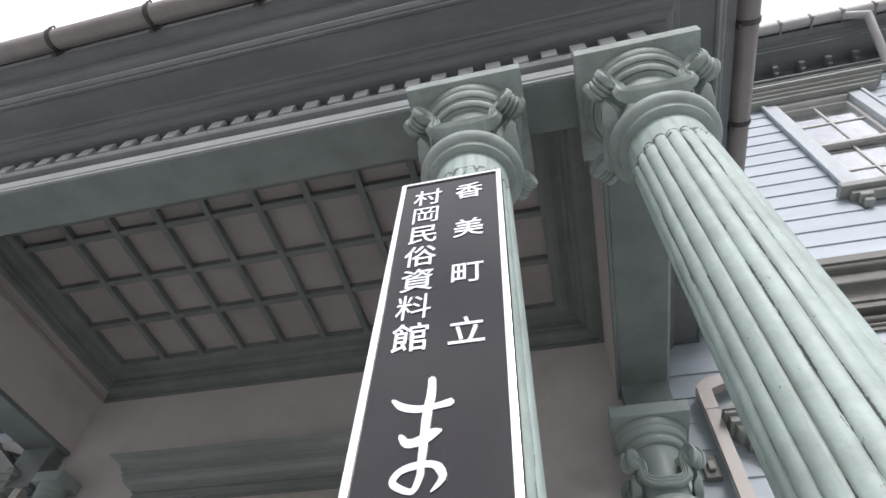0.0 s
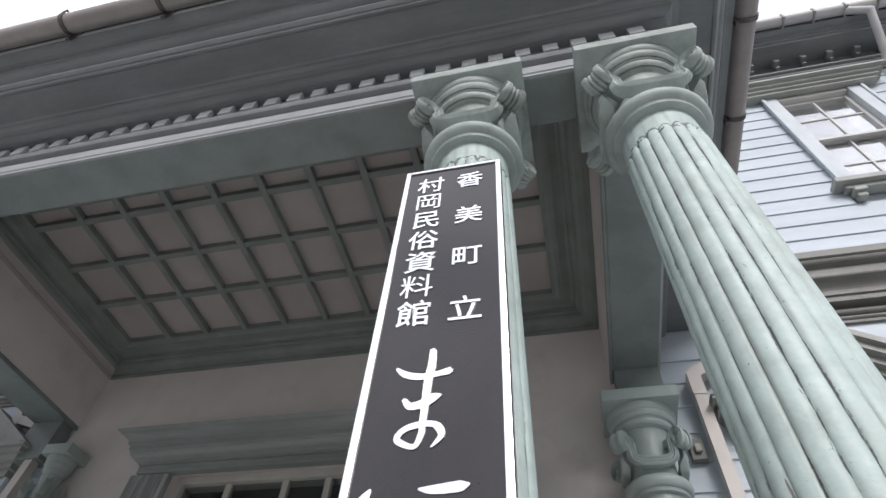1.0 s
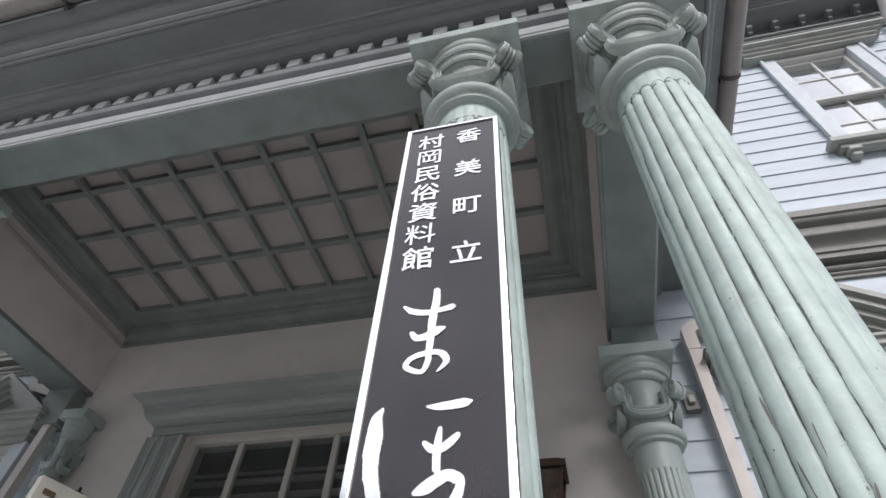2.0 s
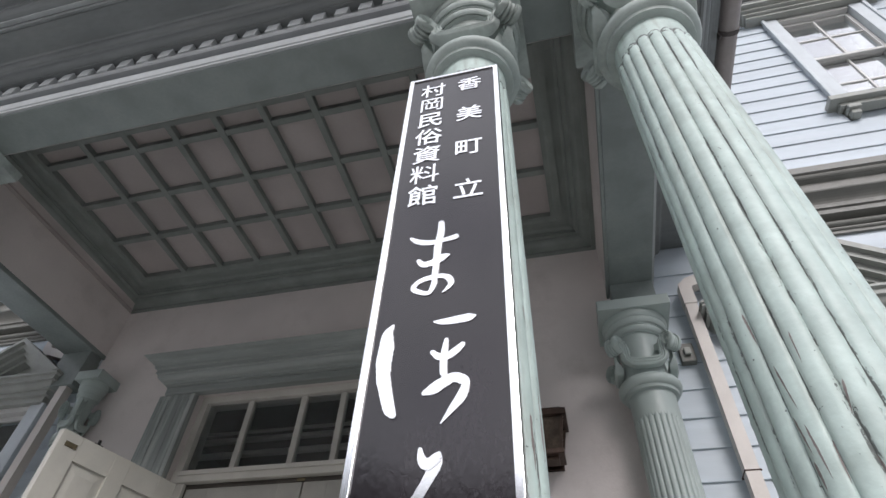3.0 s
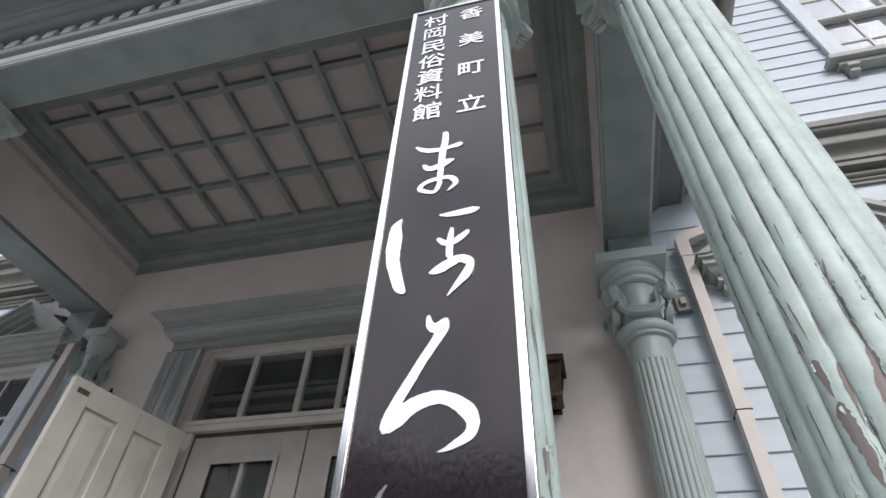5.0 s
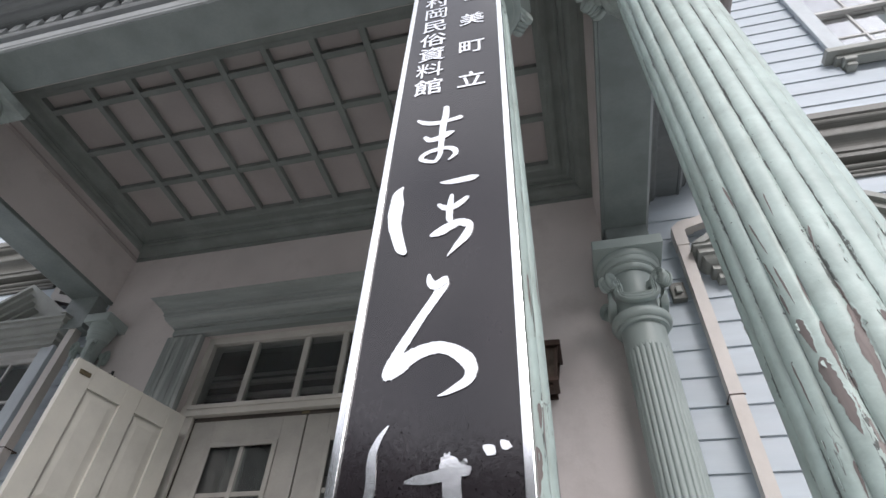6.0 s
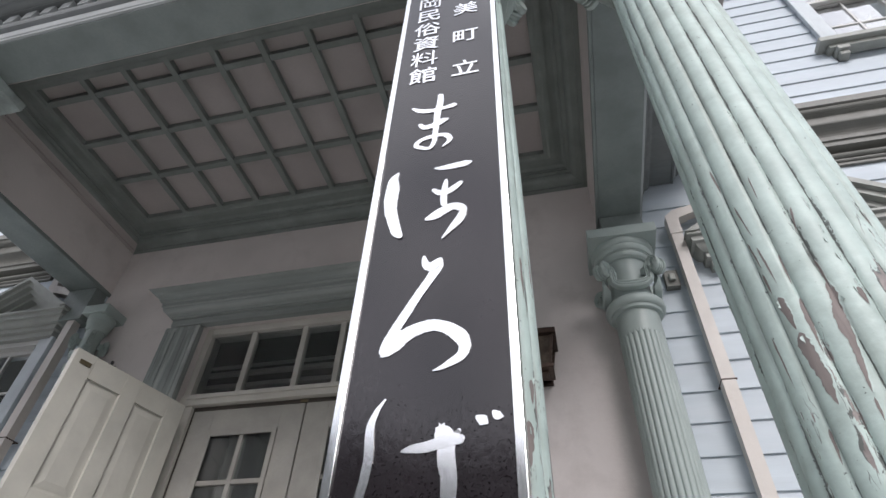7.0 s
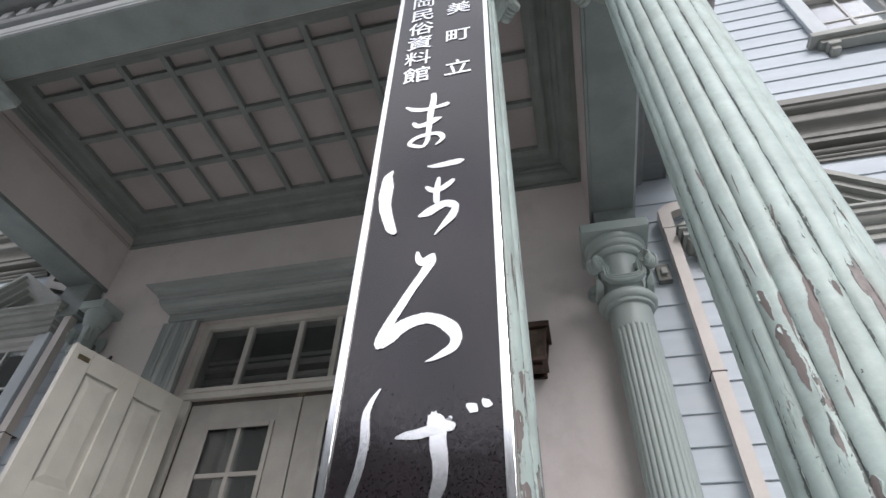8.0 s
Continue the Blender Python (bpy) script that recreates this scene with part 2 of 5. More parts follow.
curtain_mat = material("grey_curtain_cloth", (0.24, 0.235, 0.23), 0.9, vary=0.1, stretch=(8, 8, 0.3))
stone_floor = material("granite_paving", (0.38, 0.37, 0.355), 0.75, vary=0.12, grain=150, bump=0.2)
ground_mat = material("pale_concrete_ground", (0.31, 0.305, 0.295), 0.95, vary=0.07, scale=0.9, grain=70, bump=0.4)
hill_mat = material("wooded_hillside", (0.09, 0.095, 0.088), 0.95, vary=0.2, scale=0.1, grain=1.0, bump=0.3)
roof_mat = material("dark_roof_tiles", (0.10, 0.10, 0.105), 0.6, vary=0.15)


# ---- mesh helpers ----
def part(name, bm, mat, parent=None, label="", smooth=False, kind=""):
    me = bpy.data.meshes.new(name)
    bm.normal_update()
    if smooth:
        for f in bm.faces:
            f.smooth = True
    bm.to_mesh(me)
    bm.free()
    for x in mat if isinstance(mat, (list, tuple)) else (mat,):
        me.materials.append(x)
    ob = new(name, me)
    if smooth:
        me.set_sharp_from_angle(angle=radians(38))
    if parent:
        ob.parent = parent
        ob.matrix_parent_inverse = parent.matrix_basis.inverted()
    return tagged(ob, label, kind=kind)


def thing(name, at, label, category, group="", kind=""):
    ob = new(name)
    ob.empty_display_size = 0.1
    ob.matrix_basis = Matrix.Translation(at)
    return tagged(ob, label, category, group, kind)


def box(bm, x0, x1, y0, y1, z0, z1, bevel=0.0, mat=0, turn=None):
    geom = bmesh.ops.create_cube(bm, size=1.0)
    vs = geom["verts"]
    for v in vs:
        v.co = Vector((x0 + (v.co.x + 0.5) * (x1 - x0), y0 + (v.co.y + 0.5) * (y1 - y0), z0 + (v.co.z + 0.5) * (z1 - z0)))
    if bevel:
        es = list({e for v in vs for e in v.link_edges})
        r = bmesh.ops.bevel(bm, geom=es, offset=bevel, segments=2, affect="EDGES", profile=0.6)
        vs = list({v for f in r["faces"] for v in f.verts} | {v for v in vs if v.is_valid})
    if turn is not None:
        for v in vs:
            v.co = turn @ v.co
    if mat:
        for f in {f for v in vs for f in v.link_faces}:
            f.material_index = mat
    return bm


def boxed(x0, x1, y0, y1, z0, z1, bevel=0.0):
    return box(bmesh.new(), x0, x1, y0, y1, z0, z1, bevel)


def lathe(bm, profile, cx, cy, seg=48, cap=True):
    rings = []
    for r, z in profile:
        rings.append([bm.verts.new((cx + r * math.cos(2 * math.pi * i / seg), cy + r * math.sin(2 * math.pi * i / seg), z)) for i in range(seg)])
    for a, b in zip(rings, rings[1:]):
        for i in range(seg):
            bm.faces.new((a[i], a[(i + 1) % seg], b[(i + 1) % seg], b[i]))
    if cap:
        bm.faces.new(rings[0][::-1])
        bm.faces.new(rings[-1])
    bmesh.ops.recalc_face_normals(bm, faces=bm.faces)
    return bm


def arc(c, r, a0, a1, n=6):
    """Points of a moulding's curve: (out, z) round c."""
    return [(c[0] + r * math.cos(radians(a0 + (a1 - a0) * i / n)), c[1] + r * math.sin(radians(a0 + (a1 - a0) * i / n))) for i in range(n + 1)]


def run_moulding(bm, path, profile, side, closed=False):
    """Sweep a profile of (out, z) along a mitred level path; side +1: outwards is to the right of the way."""
    n = len(path)
    rings = []
    for i, p in enumerate(path):
        dirs = []
        if closed or i > 0:
            dirs.append((Vector(p) - Vector(path[i - 1])).normalized())
        if closed or i < n - 1:
            dirs.append((Vector(path[(i + 1) % n]) - Vector(p)).normalized())
        norms = [Vector((d.y, -d.x)) * side for d in dirs]
        m = norms[0] if len(norms) == 1 else (norms[0] + norms[1]) / (1 + norms[0].dot(norms[1]))
        rings.append([bm.verts.new((p[0] + m.x * o, p[1] + m.y * o, z)) for o, z in profile])
    for i in range(n if closed else n - 1):
        a, b = rings[i], rings[(i + 1) % n]
        for k in range(len(profile)):
            j = (k + 1) % len(profile)
            bm.faces.new((a[k], b[k], b[j], a[j]))
    if not closed:
        bm.faces.new(rings[0])
        bm.faces.new(rings[-1][::-1])
    bmesh.ops.recalc_face_normals(bm, faces=bm.faces)
    return bm


def tube(bm, pts, radius, seg=10, square=False):
    """A pipe through points with mitred bends."""
    pts = [Vector(p) for p in pts]
    rings = []
    for i, p in enumerate(pts):
        a = (p - pts[i - 1]).normalized() if i else None
        b = (pts[i + 1] - p).normalized() if i < len(pts) - 1 else None
        d = ((a or b) + (b or a)).normalized()
        up = Vector((0, 1, 0)) if abs(d.y) < 0.8 else Vector((0, 0, 1))
        s = d.cross(up).normalized()
        u = s.cross(d).normalized()
        k = 1.0 / max(d.dot(a or b), 0.5)
        ring = []
        for q in range(4 if square else seg):
            t = 2 * math.pi * (q + 0.5 * square) / (4 if square else seg)
            rr = radius * (math.sqrt(2) if square else 1)
            w = s * math.cos(t) * rr + u * math.sin(t) * rr
            n = (a - b) if a and b and (a - b).length > 1e-3 else None
            if n:
                n = n - d * n.dot(d)
                n.normalize()
                w += n * w.dot(n) * (k - 1)
            ring.append(bm.verts.new(p + w))
        rings.append(ring)
    for a, b in zip(rings, rings[1:]):
        for i in range(len(a)):
            bm.faces.new((a[i], a[(i + 1) % len(a)], b[(i + 1) % len(a)], b[i]))
    bm.faces.new(rings[0][::-1])
    bm.faces.new(rings[-1])
    bmesh.ops.recalc_face_normals(bm, faces=bm.faces)
    return bm


# ---- plan ----
FLOOR = 0.35
YW = 2.14                       # face of the main wall
MID = -1.395                    # middle of the porch
SOFFIT = 3.883                  # underside of the porch beams
COL_Y = 0.272
COLS = (-0.002, 0.638)           # the pair of columns; the other pair is mirrored
BEAM_IN, BEAM_OUT = 0.515, 0.774
FACE_Y = 0.155                  # outer face of the front beam
LEFT = 2 * MID
DOOR_X0, DOOR_X1, DOOR_TOP = -2.30, -0.49, 3.49

# ---- ground and far surroundings ----
g = bmesh.new()
box(g, -900, 900, -900, 900, -0.3, 0.0)
tagged(part("ground", g, ground_mat), "pale concrete ground in front of the building", "ground", kind="structure")
g = bmesh.new()
ring_a, ring_b = [], []
for i in range(72):
    t = math.pi * (1.0 + i / 71.0)
    h = 47 * (1 + 0.4 * max(-math.cos(t) - 0.08, 0)) + 6 * noise.noise((i * 0.21, 0, 0)) + 3 * noise.noise((i * 0.9, 3, 0))
    ring_a.append(g.verts.new((78 * math.cos(t) * 1.4, 78 * math.sin(t), -0.2)))
    ring_b.append(g.verts.new((110 * math.cos(t) * 1.4, 110 * math.sin(t), h)))
for i in range(71):
    g.faces.new((ring_a[i], ring_b[i], ring_b[i + 1], ring_a[i + 1]))
bmesh.ops.subdivide_edges(g, edges=g.edges[:], cuts=3, use_grid_fill=True)
for v in g.verts:
    v.co += Vector((0, 0, 1.6 * noise.noise(v.co * 0.15)))
tagged(part("backdrop", g, hill_mat, smooth=True), "hazy wooded hillside across the road", "hill", kind="structure")

# ---- porch floor ----
floor = thing("floor", (MID, 1.0, FLOOR), "granite paved porch floor with one step", "floor", kind="structure")
part("slab", boxed(LEFT - 0.95, 0.95, 0.0, YW, 0.0, FLOOR, 0.01), stone_floor, floor)
part("step", boxed(LEFT - 0.6, 0.6, -0.30, -0.002, 0.0, 0.17, 0.01), stone_floor, floor)


# ---- main wall with openings ----
W_THICK = 0.22
WIN_L = (-4.26, -3.66, 1.35, 3.52)
WIN_R = (1.36, 1.96, 1.35, 3.44)
WIN_U = (2.64, 3.30, 5.54, 7.12)
WALL_TOP, X_MIN, X_MAX = 7.95, -9.0, 9.0
wall = thing("wall_main", (MID, YW + W_THICK / 2, 0), "painted timber front wall, plastered inside the porch", "wall", kind="structure")


def wall_piece(x0, x1, z0, z1, openings, mat, y0=YW, y1=YW + W_THICK):
    """A wall face cut round its openings."""
    bm = bmesh.new()
    xs = sorted({x0, x1, *[o[0] for o in openings], *[o[1] for o in openings]})
    zs = sorted({z0, z1, *[o[2] for o in openings], *[o[3] for o in openings]})
    for a, b in zip(xs, xs[1:]):
        for c, d in zip(zs, zs[1:]):
            mx, mz = (a + b) / 2, (c + d) / 2
            if not any(o[0] < mx < o[1] and o[2] < mz < o[3] for o in openings):
                box(bm, a, b, y0, y1, c, d)
    bmesh.ops.remove_doubles(bm, verts=bm.verts, dist=1e-5)
    return part("wall_panel", bm, mat, wall)


wall_piece(-3.42, 0.63, 0.0, 4.60, [(DOOR_X0, DOOR_X1, FLOOR, DOOR_TOP)], plaster)
wall_piece(X_MIN, -3.42, 0.0, WALL_TOP, [WIN_L], clap, YW + 0.02)
wall_piece(0.63, X_MAX, 0.0, WALL_TOP, [WIN_R, WIN_U], clap, YW + 0.02)
wall_piece(-3.42, 0.63, 4.60, WALL_TOP, [], clap, YW + 0.02)

# ---- porch beams, ceiling, cornice ----
entab = thing("porch_entablature", (MID, FACE_Y, SOFFIT), "grey-green painted timber porch beams with dentilled cornice", "entablature", kind="structure")
BEAM_TOP = 4.45
XR, XL = BEAM_OUT, LEFT - BEAM_OUT
XRI, XLI = BEAM_IN, LEFT - BEAM_IN
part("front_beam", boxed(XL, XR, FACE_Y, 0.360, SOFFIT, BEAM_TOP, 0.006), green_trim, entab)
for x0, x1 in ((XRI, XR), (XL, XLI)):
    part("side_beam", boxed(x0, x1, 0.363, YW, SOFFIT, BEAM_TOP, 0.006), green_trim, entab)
# beads along the inner edge of the side beams, and plaster lining above them
for x, s in ((XRI, -1), (XLI, 1)):
    part("bead", boxed(min(x, x + s * 0.018), max(x, x + s * 0.018), 0.363, YW - 0.001, SOFFIT - 0.004, SOFFIT + 0.028, 0.005), green_trim, entab)
    part("lining", boxed(min(x, x + s * 0.012), max(x, x + s * 0.012), 0.376, YW - 0.001, SOFFIT + 0.030, 4.45), plaster, entab)
part("lining", boxed(XLI + 0.013, XRI - 0.013, 0.361, 0.373, SOFFIT + 0.03, 4.45), plaster, entab)

# outer path of the cornice: wall, corner, corner, wall
path = [(XR, YW), (XR, FACE_Y), (XL, FACE_Y), (XL, YW)]
# architrave strip with fillet; skylight on its face put into pale paint
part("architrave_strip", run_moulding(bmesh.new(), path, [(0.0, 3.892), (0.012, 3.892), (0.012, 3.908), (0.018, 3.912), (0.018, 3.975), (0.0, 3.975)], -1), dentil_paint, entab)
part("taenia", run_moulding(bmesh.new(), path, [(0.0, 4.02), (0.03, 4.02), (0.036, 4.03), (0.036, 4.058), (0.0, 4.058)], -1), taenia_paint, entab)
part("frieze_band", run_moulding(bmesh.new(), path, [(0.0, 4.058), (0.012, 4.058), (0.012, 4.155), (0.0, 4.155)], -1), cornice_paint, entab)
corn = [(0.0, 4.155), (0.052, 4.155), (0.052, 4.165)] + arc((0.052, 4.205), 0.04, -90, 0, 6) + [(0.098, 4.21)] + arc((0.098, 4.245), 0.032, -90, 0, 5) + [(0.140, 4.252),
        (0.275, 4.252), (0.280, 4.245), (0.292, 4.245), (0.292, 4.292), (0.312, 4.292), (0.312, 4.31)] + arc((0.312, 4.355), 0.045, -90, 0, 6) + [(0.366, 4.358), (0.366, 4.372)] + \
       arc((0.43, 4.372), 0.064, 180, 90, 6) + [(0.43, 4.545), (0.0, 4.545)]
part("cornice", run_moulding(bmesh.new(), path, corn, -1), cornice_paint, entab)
# lit edge of the cornice, painted as a pale line
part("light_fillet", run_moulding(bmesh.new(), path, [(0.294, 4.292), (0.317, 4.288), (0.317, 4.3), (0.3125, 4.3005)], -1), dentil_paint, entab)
# dentils, one by one
d_mesh = bmesh.new()
box(d_mesh, -0.032, 0.032, -0.030, 0.0, 0.0, 0.072, 0.003)
first = part("dentil", d_mesh, dentil_paint, entab)
d_data = first.data
first.matrix_basis = Matrix.Translation((0.70, FACE_Y - 0.0125, 4.064))
spots = [(0.70 - 0.1172 * i, FACE_Y - 0.0125, 0) for i in range(1, 37)]
spots += [(XR + 0.0125, 0.24 + 0.1172 * i, 90) for i in range(16)] + [(XL - 0.0125, 0.24 + 0.1172 * i, -90) for i in range(16)]
for x, y, a in spots:
    o = new("dentil", d_data)
    o.parent = entab
    o.matrix_parent_inverse = entab.matrix_basis.inverted()
    o.matrix_basis = pose(x, y, 4.064, 0, 0, a)
part("roof_deck", boxed(XL - 0.50, XR + 0.50, FACE_Y - 0.50, YW - 0.001, 4.55, 4.63), roof_mat, entab)

# gutter round the porch roof
gut = thing("porch_gutter", (MID, FACE_Y - 0.5, 4.45), "weathered brown half-round gutter along the porch eaves", "gutter")
trough = [(0.495 + 0.049 * math.cos(radians(a)), 4.474 + 0.051 * math.sin(radians(a))) for a in range(180, 361, 18)] + [(0.495 + 0.044 * math.cos(radians(a)), 4.477 + 0.046 * math.sin(radians(a))) for a in range(360, 179, -18)]
part("trough", run_moulding(bmesh.new(), path, trough, -1), gutter_mat, gut, smooth=True)
def gutter_bracket(x, y, a):
    bm = bmesh.new()
    run_moulding(bm, [(-0.011, 0), (0.011, 0)], [(0.495 + 0.0555 * math.cos(radians(q)), 4.474 + 0.0575 * math.sin(radians(q))) for q in range(170, 371, 20)] + [(0.495 + 0.0495 * math.cos(radians(q)), 4.474 + 0.0515 * math.sin(radians(q))) for q in range(370, 169, -20)], 1)
    box(bm, -0.011, 0.011, -0.444, -0.4305, 4.40, 4.53)
    box(bm, -0.004, 0.004, -0.553, -0.546, 4.478, 4.520)
    box(bm, -0.004, 0.004, -0.5455, -0.530, 4.513, 4.520)
    bm.transform(pose(x, y, 0, 0, 0, a))
    part("gutter_bracket", bm, bracket_iron, gut, "dark iron strap")
for i in range(9):
    gutter_bracket(XR - 0.05 - i * 0.54, FACE_Y, 0)
for i in range(4):
    gutter_bracket(XR, 0.28 + i * 0.5, 90)
    gutter_bracket(XL, 0.28 + i * 0.5, -90)

# coffered ceiling: boards, ribs and crown in one mesh
CX0, CX1, CY0, CY1, RIB = -2.98, 0.205, 0.419, 1.835, 4.448
c = bmesh.new()
box(c, XLI, XRI, 0.361, YW, 4.495, 4.518)
NX, NY = 10, 4
SX, SY = (CX1 - CX0) / NX, (CY1 - CY0) / NY
for i in range(1, NX):
    x = CX0 + SX * i
    box(c, x - 0.021, x + 0.021, CY0, 1.861, RIB, 4.4948, 0.004, 1)
for j in range(1, NY):
    y = CY0 + SY * j
    for i in range(NX):
        box(c, CX0 + SX * i + (0.0215 if i else -0.033), CX0 + SX * (i + 1) - (0.0215 if i < NX - 1 else -0.018), y - 0.021, y + 0.021, RIB + 0.002, 4.4946, 0.004, 1)
n0 = len(c.faces)
rect = [(XLI + 0.013, 0.375), (XLI + 0.013, YW), (XRI - 0.013, YW), (XRI - 0.013, 0.375)]
crown = [(0.0, 4.34), (0.03, 4.34), (0.03, 4.358), (0.055, 4.362)] + arc((0.055, 4.412), 0.05, -90, 0, 5) + [(0.125, 4.416), (0.125, 4.43)] + arc((0.165, 4.43), 0.03, 180, 110, 4) + [(0.20, 4.458), (0.20, 4.442), (0.235, 4.442), (0.25, 4.45), (0.278, 4.45), (0.278, 4.4944), (0.0, 4.4944)]
run_moulding(c, rect, crown, 1, closed=True)
c.faces.ensure_lookup_table()
for f in c.faces[n0:]:
    f.material_index = 1
tagged(part("ceiling", c, [panel_board, green_rib]), "coffered porch ceiling with green ribs and pale panels", "ceiling", kind="structure")


# ---- columns ----
REED = 0.0100                   # how far the reeds stand out of their joints


def reeded_shaft(r0, r1, z0, z1, neck_top, reeds=20, per=12, pointed=False):
    """A tapering shaft of convex reeds that end in round heads under a plain neck."""
    bm = bmesh.new()
    n = reeds * per
    depth, head = REED, math.pi * r1 / reeds
    zs = [z0, z0 + 0.002] + [z0 + (z1 - 0.06 - z0) * i / 18 for i in range(1, 19)] + [z1 - 0.06 + 0.06 * i / 24 for i in range(1, 25)] + [z1 + 0.004, neck_top]
    rows = []
    for z in zs:
        f = (z - z0) / (z1 - z0)
        radius = r0 + (r1 - r0) * (f ** 1.6 if 0 < f else 0)
        ring = []
        for i in range(n):
            u = 2 * ((i % per) + 0.0) / per - 1
            bow = math.sqrt(max(1 - u * u * 0.97, 0))
            limit = z1 - (head * 2.0 * abs(u) ** 1.2 if pointed else head * 1.45 * (1 - bow))
            r = radius - depth * (1 - bow) - 0.004 if z < limit else r1 - (0.004 if pointed else 0.009)
            t = 2 * math.pi * i / n
            ring.append(bm.verts.new((r * math.cos(t), r * math.sin(t), z)))
        rows.append(ring)
    for a, b in zip(rows, rows[1:]):
        for i in range(n):
            bm.faces.new((a[i], a[(i + 1) % n], b[(i + 1) % n], b[i]))
    bm.faces.new(rows[-1])
    bm.faces.new(rows[0][::-1])
    return bm


def shaft_surface(r0, r1, z0, z1, reeds):
    """The radius of a reeded shaft at an angle and a height."""
    def at(th, z):
        f = max((z - z0) / (z1 - z0), 0)
        u = 2 * ((th * reeds / (2 * math.pi)) % 1.0) - 1
        return r0 + (r1 - r0) * f ** 1.6 - REED * (1 - math.sqrt(max(1 - u * u * 0.97, 0))) - 0.004
    return at


def sheet(bm, rows, mat):
    """Quads between rows of vertices."""
    for a, b in zip(rows, rows[1:]):
        for k in range(len(a) - 1):
            bm.faces.new((a[k], a[k + 1], b[k + 1], b[k])).material_index = mat


def loose_flake(rng, surface, th, z, r0, w, h, lift, side, lean, t):
    """A curled scrap of paint that stands off the bare wood beside it."""
    bm = bmesh.new()
    nu, nv = 3, 5
    edge = [rng.uniform(0.55, 1.15) for b in range(nv + 1)]
    top, low, bare = [], [], []
    for a in range(nu + 1):
        for row in (top, low, bare):
            row.append([])
        for b in range(nv + 1):
            fu, fv = a / nu, b / nv
            taper = edge[b] * (0.35 if b in (0, nv) else 1.0)
            q = th + side * fu * w * taper / r0
            zz = z + (fv - 0.5) * h + lean * fu * w
            r = surface(q, zz) + 0.0004 + lift * (fu * taper) ** 2
            top[-1].append(bm.verts.new((r * math.cos(q), r * math.sin(q), zz)))
            low[-1].append(bm.verts.new(((r - 0.0007) * math.cos(q), (r - 0.0007) * math.sin(q), zz)))
            q = th + side * (fu * 1.25 - 0.1) * w * taper / r0
            r = surface(q, zz) + 0.0004
            bare[-1].append(bm.verts.new((r * math.cos(q), r * math.sin(q), zz)))
    for rows, m in ((top, 0), (low, 0), (bare, 1)):
        sheet(bm, rows, m)
    sheet(bm, (top[-1], low[-1]), 0)
    bmesh.ops.recalc_face_normals(bm, faces=bm.faces)
    part("paint_flake", bm, [mint, bare_wood], t)


def bare_patch(rng, surface, th_low, th_high, z_low, z_high, width, r0, t):
    """A torn strip of bare wood along the reeds, with a broken paint edge lifted over one side of it."""
    bm = bmesh.new()
    nv = max(int((z_high - z_low) / 0.0035), 8)
    seed = rng.uniform(0, 90)
    rows, lip_top, lip_low = [], [], []
    for b in range(nv + 1):
        f = b / nv
        z = z_low + (z_high - z_low) * f
        th = th_low + (th_high - th_low) * f
        body = min(1.0, 1.9 * f, 7.0 * (1 - f)) ** 0.6
        wl = width * body * (0.5 + 0.26 * noise.noise((z * 45, seed, 0.0)) + 0.20 * noise.noise((z * 150, seed, 2.0)) + 0.03 * rng.uniform(-1, 1))
        wr = width * body * (0.5 + 0.24 * noise.noise((z * 40, seed, 5.0)) + 0.20 * noise.noise((z * 170, seed, 7.0)) + 0.03 * rng.uniform(-1, 1))
        wl, wr = max(wl, 0.0003), max(wr, 0.0003)
        row = []
        for k in range(6):
            q = th + (-wl + (wl + wr) * k / 5) / r0
            r = surface(q, z) + 0.0006
            row.append(bm.verts.new((r * math.cos(q), r * math.sin(q), z)))
        rows.append(row)
        bold = min(width / 0.012, 1.0)
        curl = (0.0003 + 0.0014 * max(noise.noise((z * 90, seed, 11.0)) + 0.25, 0)) * body * bold
        q0, q1 = th + (wr + 0.0018 * bold) / r0, th + (wr - 0.0005 * bold - 0.3 * curl) / r0
        ra, rb = surface(q0, z) + 0.0006, surface(q1, z) + 0.0007 + curl
        lip_top.append([bm.verts.new((ra * math.cos(q0), ra * math.sin(q0), z)), bm.verts.new((rb * math.cos(q1), rb * math.sin(q1), z))])
        rc = rb - 0.0008
        lip_low.append([lip_top[-1][1], bm.verts.new((rc * math.cos(q1), rc * math.sin(q1), z))])
    sheet(bm, rows, 0)
    sheet(bm, lip_top, 1)
    sheet(bm, lip_low, 1)
    bm.normal_update()
    part("bare_patch", bm, [bare_wood, mint], t, "torn strip of bare weathered wood")


